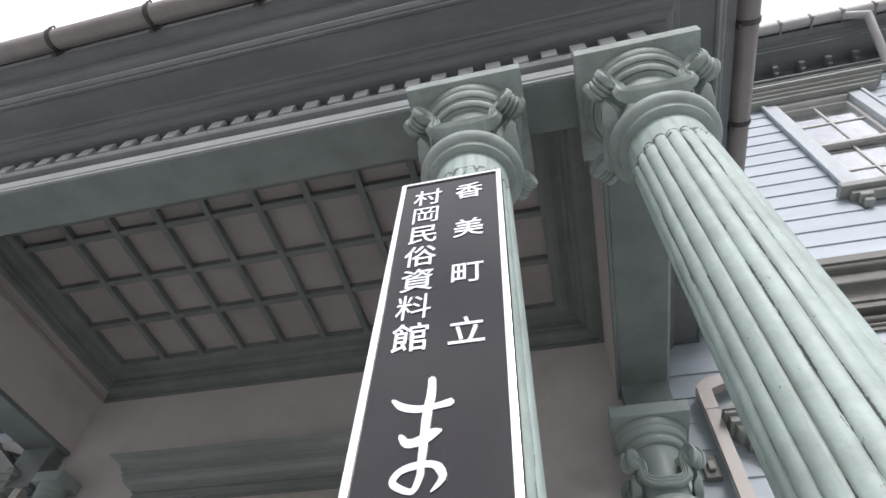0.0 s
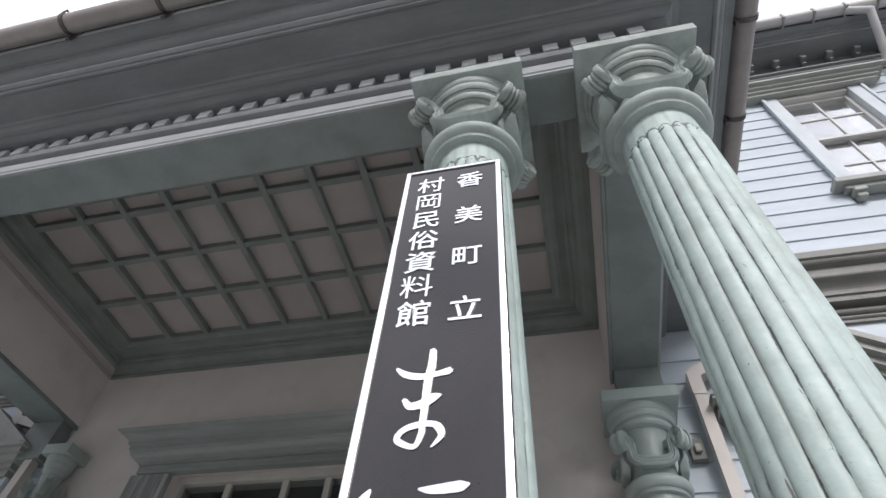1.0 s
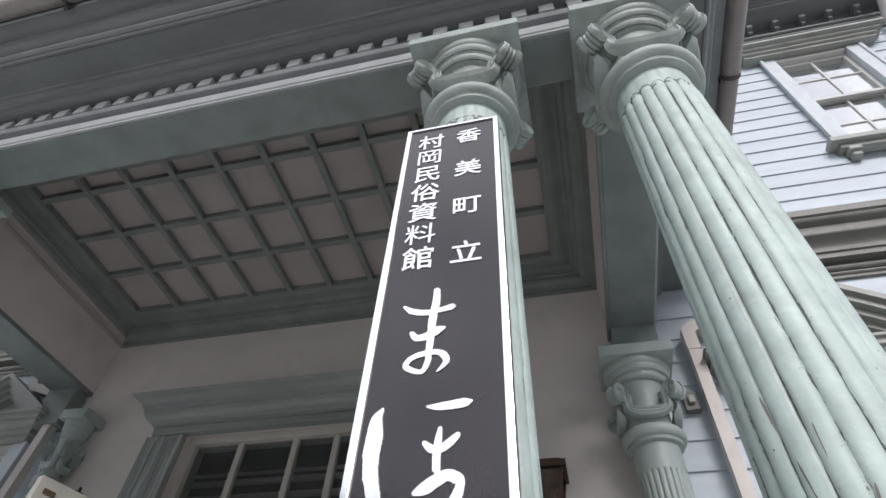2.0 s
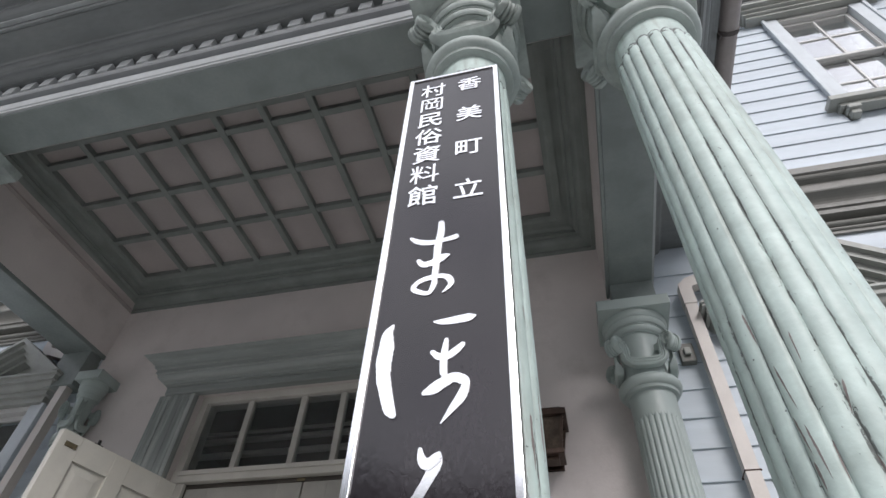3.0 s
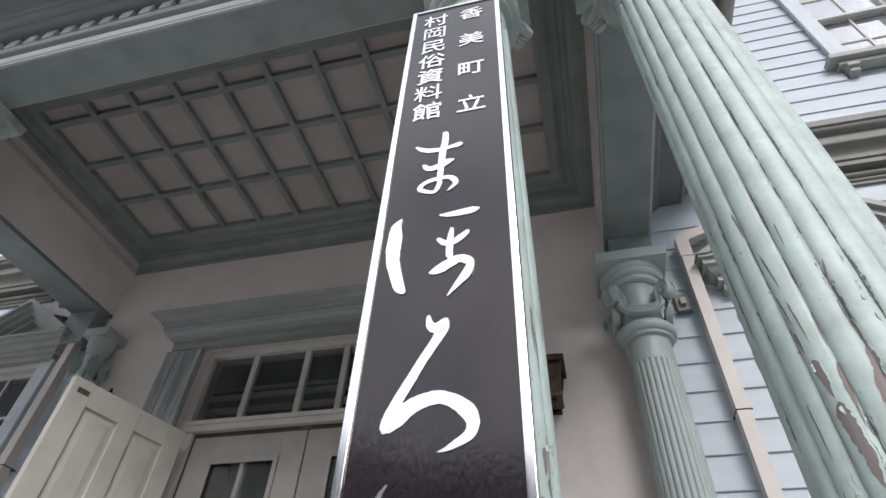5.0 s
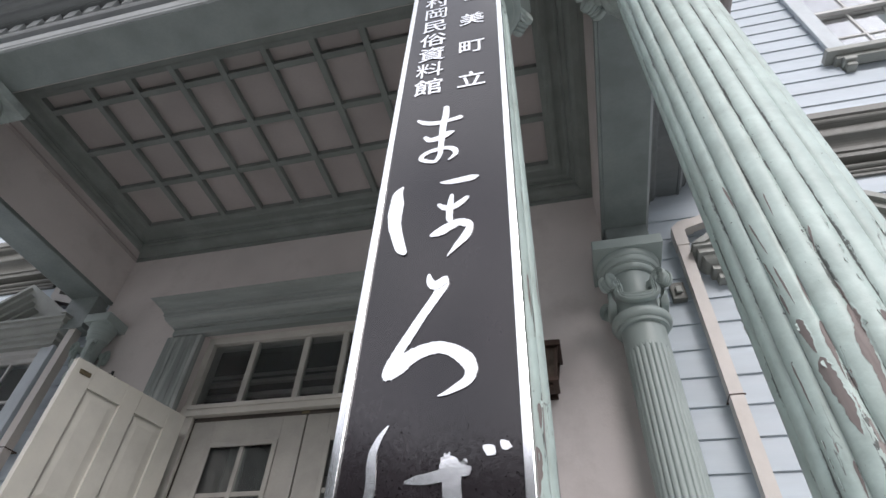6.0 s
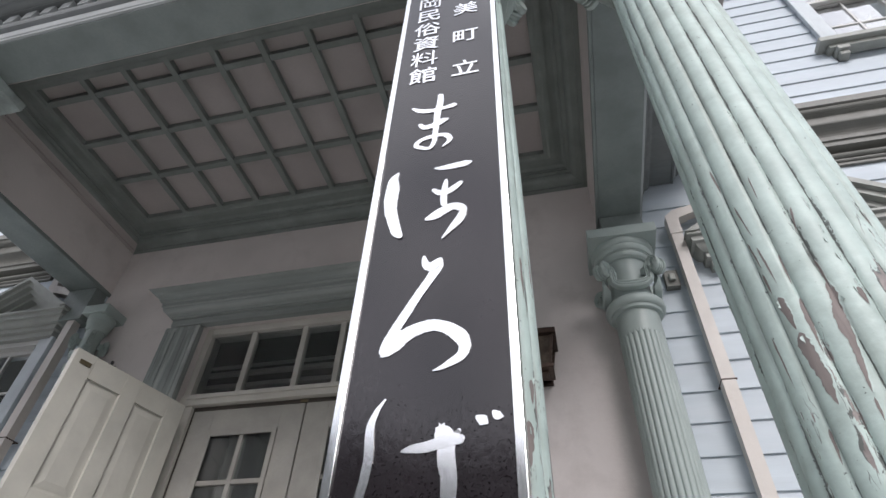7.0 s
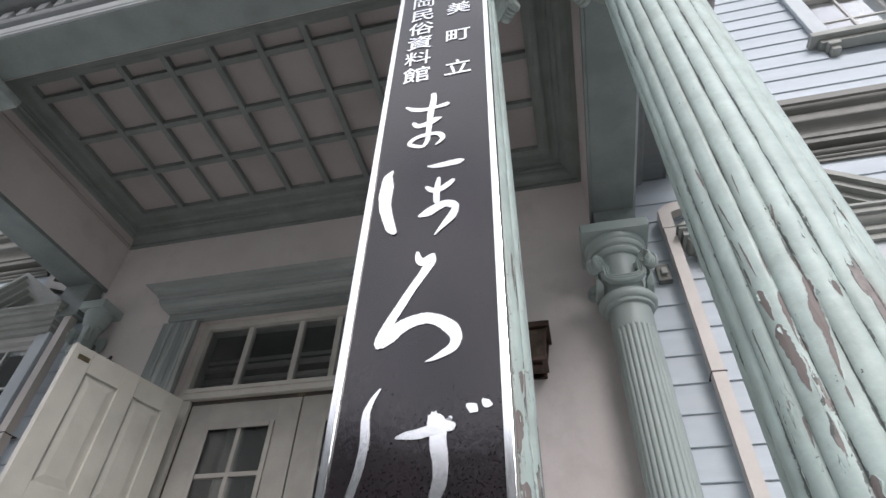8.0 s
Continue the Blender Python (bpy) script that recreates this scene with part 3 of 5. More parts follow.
def weathering(t, r0, r1, z0, z1, reeds, seed, patches):
    """Loose scraps along a few torn lines, and the larger bare strips: angles below and above, heights, width."""
    rng = random.Random(seed)
    surface = shaft_surface(r0, r1, z0, z1, reeds)
    for line in range(5):
        th0 = 2 * math.pi * (rng.randrange(reeds) + rng.uniform(0.2, 0.8)) / reeds
        z = rng.uniform(1.15, 1.9)
        for i in range(rng.randint(3, 6)):
            z += rng.uniform(0.015, 0.055)
            loose_flake(rng, surface, th0 + rng.uniform(-0.02, 0.02), z, r0, rng.uniform(0.0025, 0.0055), rng.uniform(0.008, 0.024), rng.uniform(0.0012, 0.0030), rng.choice((-1, 1, 1)), rng.uniform(-0.6, 0.6), t)
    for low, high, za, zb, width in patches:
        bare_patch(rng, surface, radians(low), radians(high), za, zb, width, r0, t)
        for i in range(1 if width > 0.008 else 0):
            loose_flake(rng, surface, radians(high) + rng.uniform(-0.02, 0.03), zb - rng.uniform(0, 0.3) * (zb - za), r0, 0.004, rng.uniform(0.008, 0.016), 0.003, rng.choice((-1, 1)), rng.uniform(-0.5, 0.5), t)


def scroll_band(k, kv):
    """A grooved U-shaped strap with in-plane spiral ends, for one side of a capital; heights run down from the abacus."""
    pts = []
    for i in range(13):                          # bottom of the U, from the middle to the right arm
        t = radians(-90 + 7.5 * i)
        pts.append((0.105 * max(math.cos(t), 0) ** 0.6 if i < 12 else 0.105, -0.246 - 0.042 * abs(math.sin(t)) ** 0.8, 0.0180 + 0.0040 * abs(math.sin(t)) ** 2))
    pts.append((0.105, -0.224, 0.0175))
    for i in range(43):                          # over the top and rolled outwards
        t = i / 42
        a = math.pi - 2 * math.pi * 1.75 * t
        r = 0.045 * (1 - 0.86 * t)
        pts.append((0.150 + r * math.cos(a), -0.196 + r * math.sin(a), 0.0165 - 0.0095 * min(t * 1.6, 1)))
    full = [(-x, z, w) for x, z, w in pts[:0:-1]] + pts
    bm = bmesh.new()
    rings = []
    for i, (s, z, hw) in enumerate(full):
        p, q = full[max(i - 1, 0)], full[min(i + 1, len(full) - 1)]
        d = Vector((q[0] - p[0], q[1] - p[1])).normalized()
        nx, nz = d.y, -d.x
        out = 0.186 - 0.020 * min(max((z + 0.31) / 0.10, 0), 1)
        depth = 0.020 + 0.026 * min(max((0.112 - abs(s)) / 0.02, 0), 1) if z < -0.21 else 0.020
        ring = []
        for j in range(13):                      # three round ridges on the face
            v = j / 12
            o = hw * (1 - 2 * v)
            ring.append((s + nx * o, -0.006 + 0.0078 * abs(math.sin(math.pi * 3 * v)), z + nz * o))
        ring += [(s - nx * hw, -depth, z - nz * hw), (s + nx * hw, -depth, z + nz * hw)]
        row = []
        for x, h, zz in ring:                    # the spirals turn half-way towards the middle of the face
            ds, sg = abs(x) - 0.108, 1 if x >= 0 else -1
            ang = radians(45) * min(max(ds / 0.015, 0), 1)
            px = x if ds <= 0 else sg * (0.108 + ds * math.cos(ang) - h * math.sin(ang))
            py = out + (h if ds <= 0 else ds * math.sin(ang) + h * math.cos(ang))
            row.append(bm.verts.new((px * k, -py * k, zz * kv)))
        rings.append(row)
    m = len(rings[0])
    for a, b in zip(rings, rings[1:]):
        for j in range(m):
            bm.faces.new((a[j], a[(j + 1) % m], b[(j + 1) % m], b[j]))
    bm.faces.new(rings[0])
    bm.faces.new(rings[-1][::-1])
    bmesh.ops.recalc_face_normals(bm, faces=bm.faces)
    return bm


def corner_roll(k, kv):
    """The ridged roll that joins two spirals at a corner, with a stub back to the bell."""
    prof = []
    n, half = 32, 0.035
    for i in range(n + 1):
        v = i / n
        prof.append((0.0325 + 0.0105 * abs(math.sin(math.pi * 4 * v)) ** 0.6, -half + 2 * half * v))
    bm = lathe(bmesh.new(), prof, 0, 0, 28)
    bm.transform(pose(0, 0, 0, 0, 90, 0))
    box(bm, -0.020, 0.020, 0.0, 0.13, -0.012, 0.030, 0.008)
    bm.transform(Matrix.Diagonal((k, k, kv, 1)) @ Matrix.Translation((0, 0, -0.196)) @ pose(0, 0, 0, 0, 0, 45) @ Matrix.Translation((0, -0.235, 0)))
    return bm


def column(name, at, r0, r1, foot, top, label, k=1.0, kv=1.0, aba=0.055, paint=None, reeds=20, pointed=False, seed=7, patches=(), cap_paint=None):
    """Reeded column with scrolled capital. foot, top: heights of its plinth's underside and its abacus's top."""
    t = thing(name, (0, 0, foot), label, "column", "porch columns")
    za = top - aba
    cap_paint = cap_paint or mint_aged
    def down(pairs):
        return [(r * k, za + z * kv) for r, z in pairs]
    part("plinth", boxed(-r0 * 1.45, r0 * 1.45, -r0 * 1.45, r0 * 1.45, foot, foot + 0.10, 0.006), mint, t)
    part("base_moulding", lathe(bmesh.new(), [(r0 * 1.3, foot + 0.10)] + arc((r0 * 1.26, foot + 0.135), 0.035, -90, 90, 6) + [(r0 * 1.15, foot + 0.175)] + arc((r0 * 1.12, foot + 0.20), 0.022, -90, 90, 5) + [(r0 * 1.02, foot + 0.24)], 0, 0), mint, t, smooth=True)
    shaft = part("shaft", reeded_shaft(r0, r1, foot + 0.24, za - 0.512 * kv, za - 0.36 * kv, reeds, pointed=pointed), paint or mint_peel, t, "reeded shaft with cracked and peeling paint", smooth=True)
    if not pointed:
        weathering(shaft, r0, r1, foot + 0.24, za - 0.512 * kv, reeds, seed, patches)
    ra, z1 = r1 / k, -0.398
    cap = part("capital", lathe(bmesh.new(), down([(ra * 0.97, z1 + 0.05), (0.136, -0.33), (0.129, -0.29), (0.125, -0.22), (0.130, -0.14), (0.139, -0.108), (0.153, -0.106), (0.155, -0.096), (0.148, -0.091)]
         + arc((0.146, -0.080), 0.026, -60, 10, 5) + [(0.176, -0.074), (0.178, -0.064), (0.170, -0.060)] + arc((0.170, -0.046), 0.026, -60, 20, 5) + [(0.200, -0.034), (0.207, -0.020), (0.207, -0.001)]), 0, 0), cap_paint, t, "weathered capital with ridged scrolls", smooth=True)
    part("astragal", lathe(bmesh.new(), down([(ra, z1 - 0.014), (ra + 0.018, z1 - 0.012), (ra + 0.021, z1)] + arc((ra + 0.019, z1 + 0.030), 0.028, -85, 88, 9) + [(ra + 0.008, z1 + 0.060), (ra - 0.012, z1 + 0.064)]), 0, 0), cap_paint, cap, smooth=True)
    half = 0.225 * k
    part("abacus", boxed(-half, half, -half, half, za, top, 0.004), cap_paint, cap)
    for q in range(4):
        for nm, bm in (("scroll_band", scroll_band(k, kv)), ("volute", corner_roll(k, kv))):
            bm.transform(Matrix.Translation((0, 0, za)) @ pose(0, 0, 0, 0, 0, 90 * q))
            part(nm, bm, cap_paint, cap, smooth=True)
    t.matrix_basis = Matrix.Translation(at)
    return t


PORCH_COLUMN = "mint-green reeded wooden porch column with scrolled capital"
col = column("column", (COLS[0], COL_Y, FLOOR), 0.150, 0.1335, FLOOR, SOFFIT - 0.002, PORCH_COLUMN, 0.98,
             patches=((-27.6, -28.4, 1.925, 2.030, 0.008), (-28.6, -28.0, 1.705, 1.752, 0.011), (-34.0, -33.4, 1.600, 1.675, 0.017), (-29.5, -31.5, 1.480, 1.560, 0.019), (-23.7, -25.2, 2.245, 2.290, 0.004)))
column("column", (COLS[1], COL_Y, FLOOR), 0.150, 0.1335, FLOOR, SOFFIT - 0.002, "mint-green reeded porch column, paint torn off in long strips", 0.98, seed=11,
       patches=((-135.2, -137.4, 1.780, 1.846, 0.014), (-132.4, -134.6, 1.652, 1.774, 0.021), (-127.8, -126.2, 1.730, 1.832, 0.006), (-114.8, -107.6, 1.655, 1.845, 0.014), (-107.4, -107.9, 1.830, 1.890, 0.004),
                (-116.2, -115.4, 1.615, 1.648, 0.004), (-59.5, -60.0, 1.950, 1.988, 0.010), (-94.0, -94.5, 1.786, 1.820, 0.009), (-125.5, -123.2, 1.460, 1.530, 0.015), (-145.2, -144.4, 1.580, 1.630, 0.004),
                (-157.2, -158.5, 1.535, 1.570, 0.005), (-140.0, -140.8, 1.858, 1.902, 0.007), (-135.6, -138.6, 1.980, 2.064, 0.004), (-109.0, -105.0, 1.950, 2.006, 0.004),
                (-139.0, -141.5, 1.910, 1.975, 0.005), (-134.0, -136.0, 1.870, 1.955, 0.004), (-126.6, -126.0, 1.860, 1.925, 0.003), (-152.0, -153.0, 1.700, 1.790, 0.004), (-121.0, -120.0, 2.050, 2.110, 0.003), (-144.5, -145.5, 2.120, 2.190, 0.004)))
for x in (LEFT - COLS[0], LEFT - COLS[1]):
    copy_thing(col, Matrix.Translation((x, COL_Y, FLOOR)))
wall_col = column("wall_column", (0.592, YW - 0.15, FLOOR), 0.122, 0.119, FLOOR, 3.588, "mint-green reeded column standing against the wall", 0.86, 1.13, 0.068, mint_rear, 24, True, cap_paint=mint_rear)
tagged(wall_col, group="wall columns")
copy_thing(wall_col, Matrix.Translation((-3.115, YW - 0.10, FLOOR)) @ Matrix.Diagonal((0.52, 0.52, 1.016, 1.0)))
for x0, x1 in ((XRI + 0.002, XR - 0.002), (XL + 0.002, XLI - 0.002)):
    part("impost", boxed(x0, x1, YW - 0.13, YW - 0.001, 3.590, SOFFIT - 0.001, 0.004), green_trim, entab)

# ---- door ----
casing = thing("door_casing", (-1.36, YW, FLOOR), "grey-green painted moulded door casing with a cornice hood", "door casing", kind="structure")
for x0, x1 in ((-2.565, DOOR_X0 + 0.01), (DOOR_X1 - 0.01, -0.225)):
    bm = boxed(x0, x1, YW - 0.05, YW - 0.001, FLOOR, 3.46, 0.006)
    w = x1 - x0
    for f in (0.16, 0.72):
        box(bm, x0 + w * f - 0.012, x0 + w * f + 0.045, YW - 0.053, YW - 0.049, FLOOR + 0.2, 3.42, 0.005)
    part("pilaster", bm, worn_green, casing)
part("lintel", boxed(-2.53, -0.26, YW - 0.058, YW - 0.001, 3.465, 3.515, 0.006), hood_green, casing)
hood = [(0.0, 3.517), (0.06, 3.517), (0.06, 3.532), (0.075, 3.537)] + arc((0.075, 3.58), 0.04, -90, 0, 5) + [(0.125, 3.585), (0.125, 3.615), (0.14, 3.62)] + arc((0.195, 3.62), 0.055, 180, 95, 5) + [(0.215, 3.69), (0.0, 3.70)]
part("hood", run_moulding(bmesh.new(), [(-2.47, YW - 0.001), (-2.47, YW - 0.02), (-0.32, YW - 0.02), (-0.32, YW - 0.001)], hood, 1), hood_green, casing)

TR0, TR1 = 2.955, 3.49
door = thing("door_1", (-1.36, YW + 0.1, FLOOR), "cream painted double entrance door with glazed leaves and transom window", "door", kind="structure")
bm = bmesh.new()
DY0, DY1 = YW + 0.09, YW + 0.15
for x0, x1, z0, z1 in ((DOOR_X0, DOOR_X0 + 0.05, TR0 + 0.001, TR1), (DOOR_X1 - 0.05, DOOR_X1, TR0 + 0.001, TR1), (DOOR_X0, DOOR_X0 + 0.10, FLOOR, TR0 - 0.071), (DOOR_X1 - 0.10, DOOR_X1, FLOOR, TR0 - 0.071), (DOOR_X0 + 0.05, DOOR_X1 - 0.05, TR1 - 0.05, TR1)):
    box(bm, x0, x1, DY0 - 0.03, DY1 + 0.03, z0, z1, 0.004)
part("jamb", bm, frame_white, door)
bm = boxed(DOOR_X0 + 0.002, DOOR_X1 - 0.002, DY0 - 0.045, DY1 + 0.02, TR0 - 0.07, TR0, 0.006)
box(bm, DOOR_X0 + 0.051, DOOR_X1 - 0.051, DY0 - 0.06, DY0 - 0.04, TR0 - 0.03, TR0 - 0.002, 0.004)
part("transom_bar", bm, frame_white, door)
xs = [DOOR_X0 + 0.05, -1.923, -1.535, -1.255, -0.867, DOOR_X1 - 0.05]
for x in xs[1:-1]:
    part("mullion", boxed(x - 0.02, x + 0.02, DY0 - 0.01, DY0 + 0.04, TR0 + 0.001, TR1 - 0.051, 0.006), frame_white, door)
for a, b in zip(xs, xs[1:]):
    p = part("pane", boxed(a + 0.004, b - 0.004, DY0 + 0.012, DY0 + 0.016, TR0 + 0.002, TR1 - 0.052), glass, door)
    p.visible_shadow = False


# brown strip over the leaves; the shaded door gaps are painted as dark strips
gap_dark = material("dark_gap_brown", (0.06, 0.05, 0.042), 0.6, vary=0.15)
part("head_track", boxed(DOOR_X0 + 0.101, DOOR_X1 - 0.101, DY0 - 0.006, DY0 + 0.03, TR0 - 0.096, TR0 - 0.0715, 0.002), gap_dark, door, "brown strip with the shaded gap above the leaves painted in")
for x in (DOOR_X0 + 0.1005, DOOR_X1 - 0.1075):
    part("door_stop", boxed(x, x + 0.007, DY0 - 0.004, DY0 + 0.03, FLOOR + 0.01, TR0 - 0.097), gap_dark, door, "dark strip painted for the shaded gap beside the leaf")
part("strike_plate", boxed(-1.45, -1.40, DY0 - 0.012, DY0 - 0.0065, TR0 - 0.094, TR0 - 0.076, 0.001), brass, door, "small aged brass plate")


def glazed_leaf(x0, x1, z0, z1, y):
    leaf = part("leaf", boxed(x0, x1, y, y + 0.04, z0, z0 + 0.80, 0.003), cream_shaded, door)
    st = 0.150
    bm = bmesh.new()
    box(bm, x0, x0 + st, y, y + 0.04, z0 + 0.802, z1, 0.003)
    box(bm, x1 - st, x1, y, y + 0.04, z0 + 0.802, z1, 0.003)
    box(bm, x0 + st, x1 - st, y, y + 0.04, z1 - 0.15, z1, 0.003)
    part("stile_frame", bm, cream_shaded, leaf)
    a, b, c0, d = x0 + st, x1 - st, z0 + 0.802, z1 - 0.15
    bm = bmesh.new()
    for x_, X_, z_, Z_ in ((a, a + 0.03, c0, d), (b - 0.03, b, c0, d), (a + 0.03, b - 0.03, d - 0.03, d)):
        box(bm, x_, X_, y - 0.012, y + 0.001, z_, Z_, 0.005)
    part("glazing_bead", bm, cream_shaded, leaf)
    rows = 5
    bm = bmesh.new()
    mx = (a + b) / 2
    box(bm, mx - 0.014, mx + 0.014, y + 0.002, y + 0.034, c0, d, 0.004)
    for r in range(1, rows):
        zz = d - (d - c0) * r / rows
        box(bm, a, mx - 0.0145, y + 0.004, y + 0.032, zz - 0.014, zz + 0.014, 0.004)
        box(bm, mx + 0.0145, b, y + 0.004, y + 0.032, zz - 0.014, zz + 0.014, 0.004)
    part("glazing_bar", bm, cream_shaded, leaf)
    for x_, X_ in ((a, mx), (mx, b)):
        for r in range(rows):
            p = part("pane", boxed(x_ + 0.002, X_ - 0.002, y + 0.016, y + 0.020, c0 + (d - c0) * r / rows + 0.002, c0 + (d - c0) * (r + 1) / rows - 0.002), glass, leaf)
            p.visible_shadow = False


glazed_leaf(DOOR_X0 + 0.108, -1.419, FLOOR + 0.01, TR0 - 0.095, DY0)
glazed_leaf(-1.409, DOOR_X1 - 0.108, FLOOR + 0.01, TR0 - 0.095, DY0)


def panelled_leaf(name, at, width, height, angle, mirror=1):
    """An open outer leaf with raised and fielded panels, hinged at its edge."""
    t = thing(name, (0, 0, 0), "cream panelled outer door leaf standing open", "door leaf", "outer door leaves")
    m = mirror
    def sx(a, b):
        return (a, b) if m > 0 else (-b, -a)
    st, z = 0.115, 0.0
    bm = bmesh.new()
    mid = width / 2
    rails = [(0.0, 0.2), (0.78, 0.90), (1.66, 1.77), (height - 0.125, height)]
    for a, b in ((0, st), (mid - 0.05, mid + 0.05), (width - st, width)):
        q = sx(a, b)
        box(bm, q[0], q[1], -0.022, 0.022, 0, height, 0.003)
    for z0, z1 in rails:
        for a, b in ((st, mid - 0.05), (mid + 0.05, width - st)):
            q = sx(a, b)
            box(bm, q[0], q[1], -0.021, 0.021, z0, z1, 0.002)
    part("leaf_frame", bm, cream, t)
    for (z0, z1), (z2, z3) in zip(rails, rails[1:]):
        for a, b in ((st, mid - 0.05), (mid + 0.05, width - st)):
            q = sx(a, b)
            bm = boxed(q[0] + 0.001, q[1] - 0.001, -0.008, 0.008, z1 + 0.001, z2 - 0.001)
            for side in (-1, 1):
                x0, x1, c0, d = q[0] + 0.012, q[1] - 0.012, z1 + 0.012, z2 - 0.012
                ya, yb = side * 0.0085, side * 0.0145
                lo = [bm.verts.new(v) for v in ((x0, ya, c0), (x1, ya, c0), (x1, ya, d), (x0, ya, d))]
                g_ = 0.036
                hi = [bm.verts.new(v) for v in ((x0 + g_, yb, c0 + g_), (x1 - g_, yb, c0 + g_), (x1 - g_, yb, d - g_), (x0 + g_, yb, d - g_))]
                for i in range(4):
                    j = (i + 1) % 4
                    bm.faces.new((lo[i], lo[j], hi[j], hi[i]))
                bm.faces.new(hi)
            bmesh.ops.recalc_face_normals(bm, faces=bm.faces)
            part("panel", bm, cream, t)
    q = sx(width - 0.10, width - 0.035)
    part("label_plate", boxed(q[0], q[1], 0.0225, 0.026, height - 0.075, height - 0.050, 0.003), brass, t, "small aged brass plate")
    q = sx(width - 0.235, width - 0.185)
    bm = boxed(q[0], q[1], -0.010, 0.010, height - 0.001, height + 0.010, 0.003)
    mq = (q[0] + q[1]) / 2
    box(bm, mq - 0.007, mq + 0.007, -0.007, 0.007, height + 0.0095, height + 0.034, 0.004)
    part("bolt", bm, iron, t, "dark iron bolt on the top edge")
    t.matrix_basis = Matrix.Translation(at) @ pose(0, 0, 0, 0, 0, angle)
    return t


panelled_leaf("door_leaf", (DOOR_X0 + 0.12, YW - 0.045, FLOOR + 0.015), 0.74, 2.815 - FLOOR, 180 + 75, 1)
panelled_leaf("door_leaf", (DOOR_X1 - 0.12, YW - 0.045, FLOOR + 0.015), 0.74, 2.815 - FLOOR, 180 - 75, -1)

# hall behind the doors and the windows, its dimness put into the colour
bm = bmesh.new()
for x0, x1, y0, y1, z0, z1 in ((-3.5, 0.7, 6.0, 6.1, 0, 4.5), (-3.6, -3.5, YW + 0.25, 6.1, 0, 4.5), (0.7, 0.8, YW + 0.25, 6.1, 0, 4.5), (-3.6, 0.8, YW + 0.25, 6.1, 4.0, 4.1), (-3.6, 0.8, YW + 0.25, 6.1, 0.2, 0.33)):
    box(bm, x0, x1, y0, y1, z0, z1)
tagged(part("hall_walls", bm, room_dark), "plastered entrance hall behind the door, coloured dark", "room", kind="structure")
# added pale bars stand in for the faint reflected bands in the transom
for z0, z1 in ((3.14, 3.175), (3.255, 3.285), (3.33, 3.34)):
    ra = thing("ceiling_batten", (-1.4, 2.75, z0), "pale bar added inside the hall for the light bands in the transom", "batten", "hall battens")
    part("batten", boxed(-2.6, -0.2, 2.72, 2.76, z0 + 0.17, z1 + 0.17, 0.004), frame_white, ra)
for x0, x1 in ((-2.10, -1.965), (-0.83, -0.70)):
    cur = thing("curtain", ((x0 + x1) / 2, YW + 0.40, 0.5), "grey curtain drawn aside behind the glazed door", "curtain", "hall curtains")
    bm = bmesh.new()
    cols_ = []
    for i in range(49):
        x, y = x0 + (x1 - x0) * i / 48, YW + 0.40 + 0.022 * math.sin(i * 1.05) + 0.008 * math.sin(i * 0.37)
        cols_.append([bm.verts.new((x, y + d, z)) for d in (0.0, 0.004) for z in (0.45, 2.86)])
    for a, b in zip(cols_, cols_[1:]):
        for u, v in ((0, 1), (1, 3), (3, 2), (2, 0)):
            bm.faces.new((a[u], b[u], b[v], a[v]))
    bmesh.ops.recalc_face_normals(bm, faces=bm.faces)
    part("cloth", bm, curtain_mat, cur, smooth=True)
    part("curtain_rail", boxed(x0 - 0.05, x1 + 0.05, YW + 0.39, YW + 0.41, 2.865, 2.885, 0.003), frame_white, cur)
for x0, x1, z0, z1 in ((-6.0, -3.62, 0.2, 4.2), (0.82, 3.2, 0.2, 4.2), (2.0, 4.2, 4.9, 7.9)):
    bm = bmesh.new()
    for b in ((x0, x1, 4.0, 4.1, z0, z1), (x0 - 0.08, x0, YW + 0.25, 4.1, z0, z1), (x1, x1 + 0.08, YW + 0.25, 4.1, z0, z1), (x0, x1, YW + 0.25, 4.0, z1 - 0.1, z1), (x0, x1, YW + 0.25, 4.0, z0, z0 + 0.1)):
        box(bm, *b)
    tagged(part("room_walls", bm, room_dark), "room behind the window, coloured dark", "room", kind="structure")


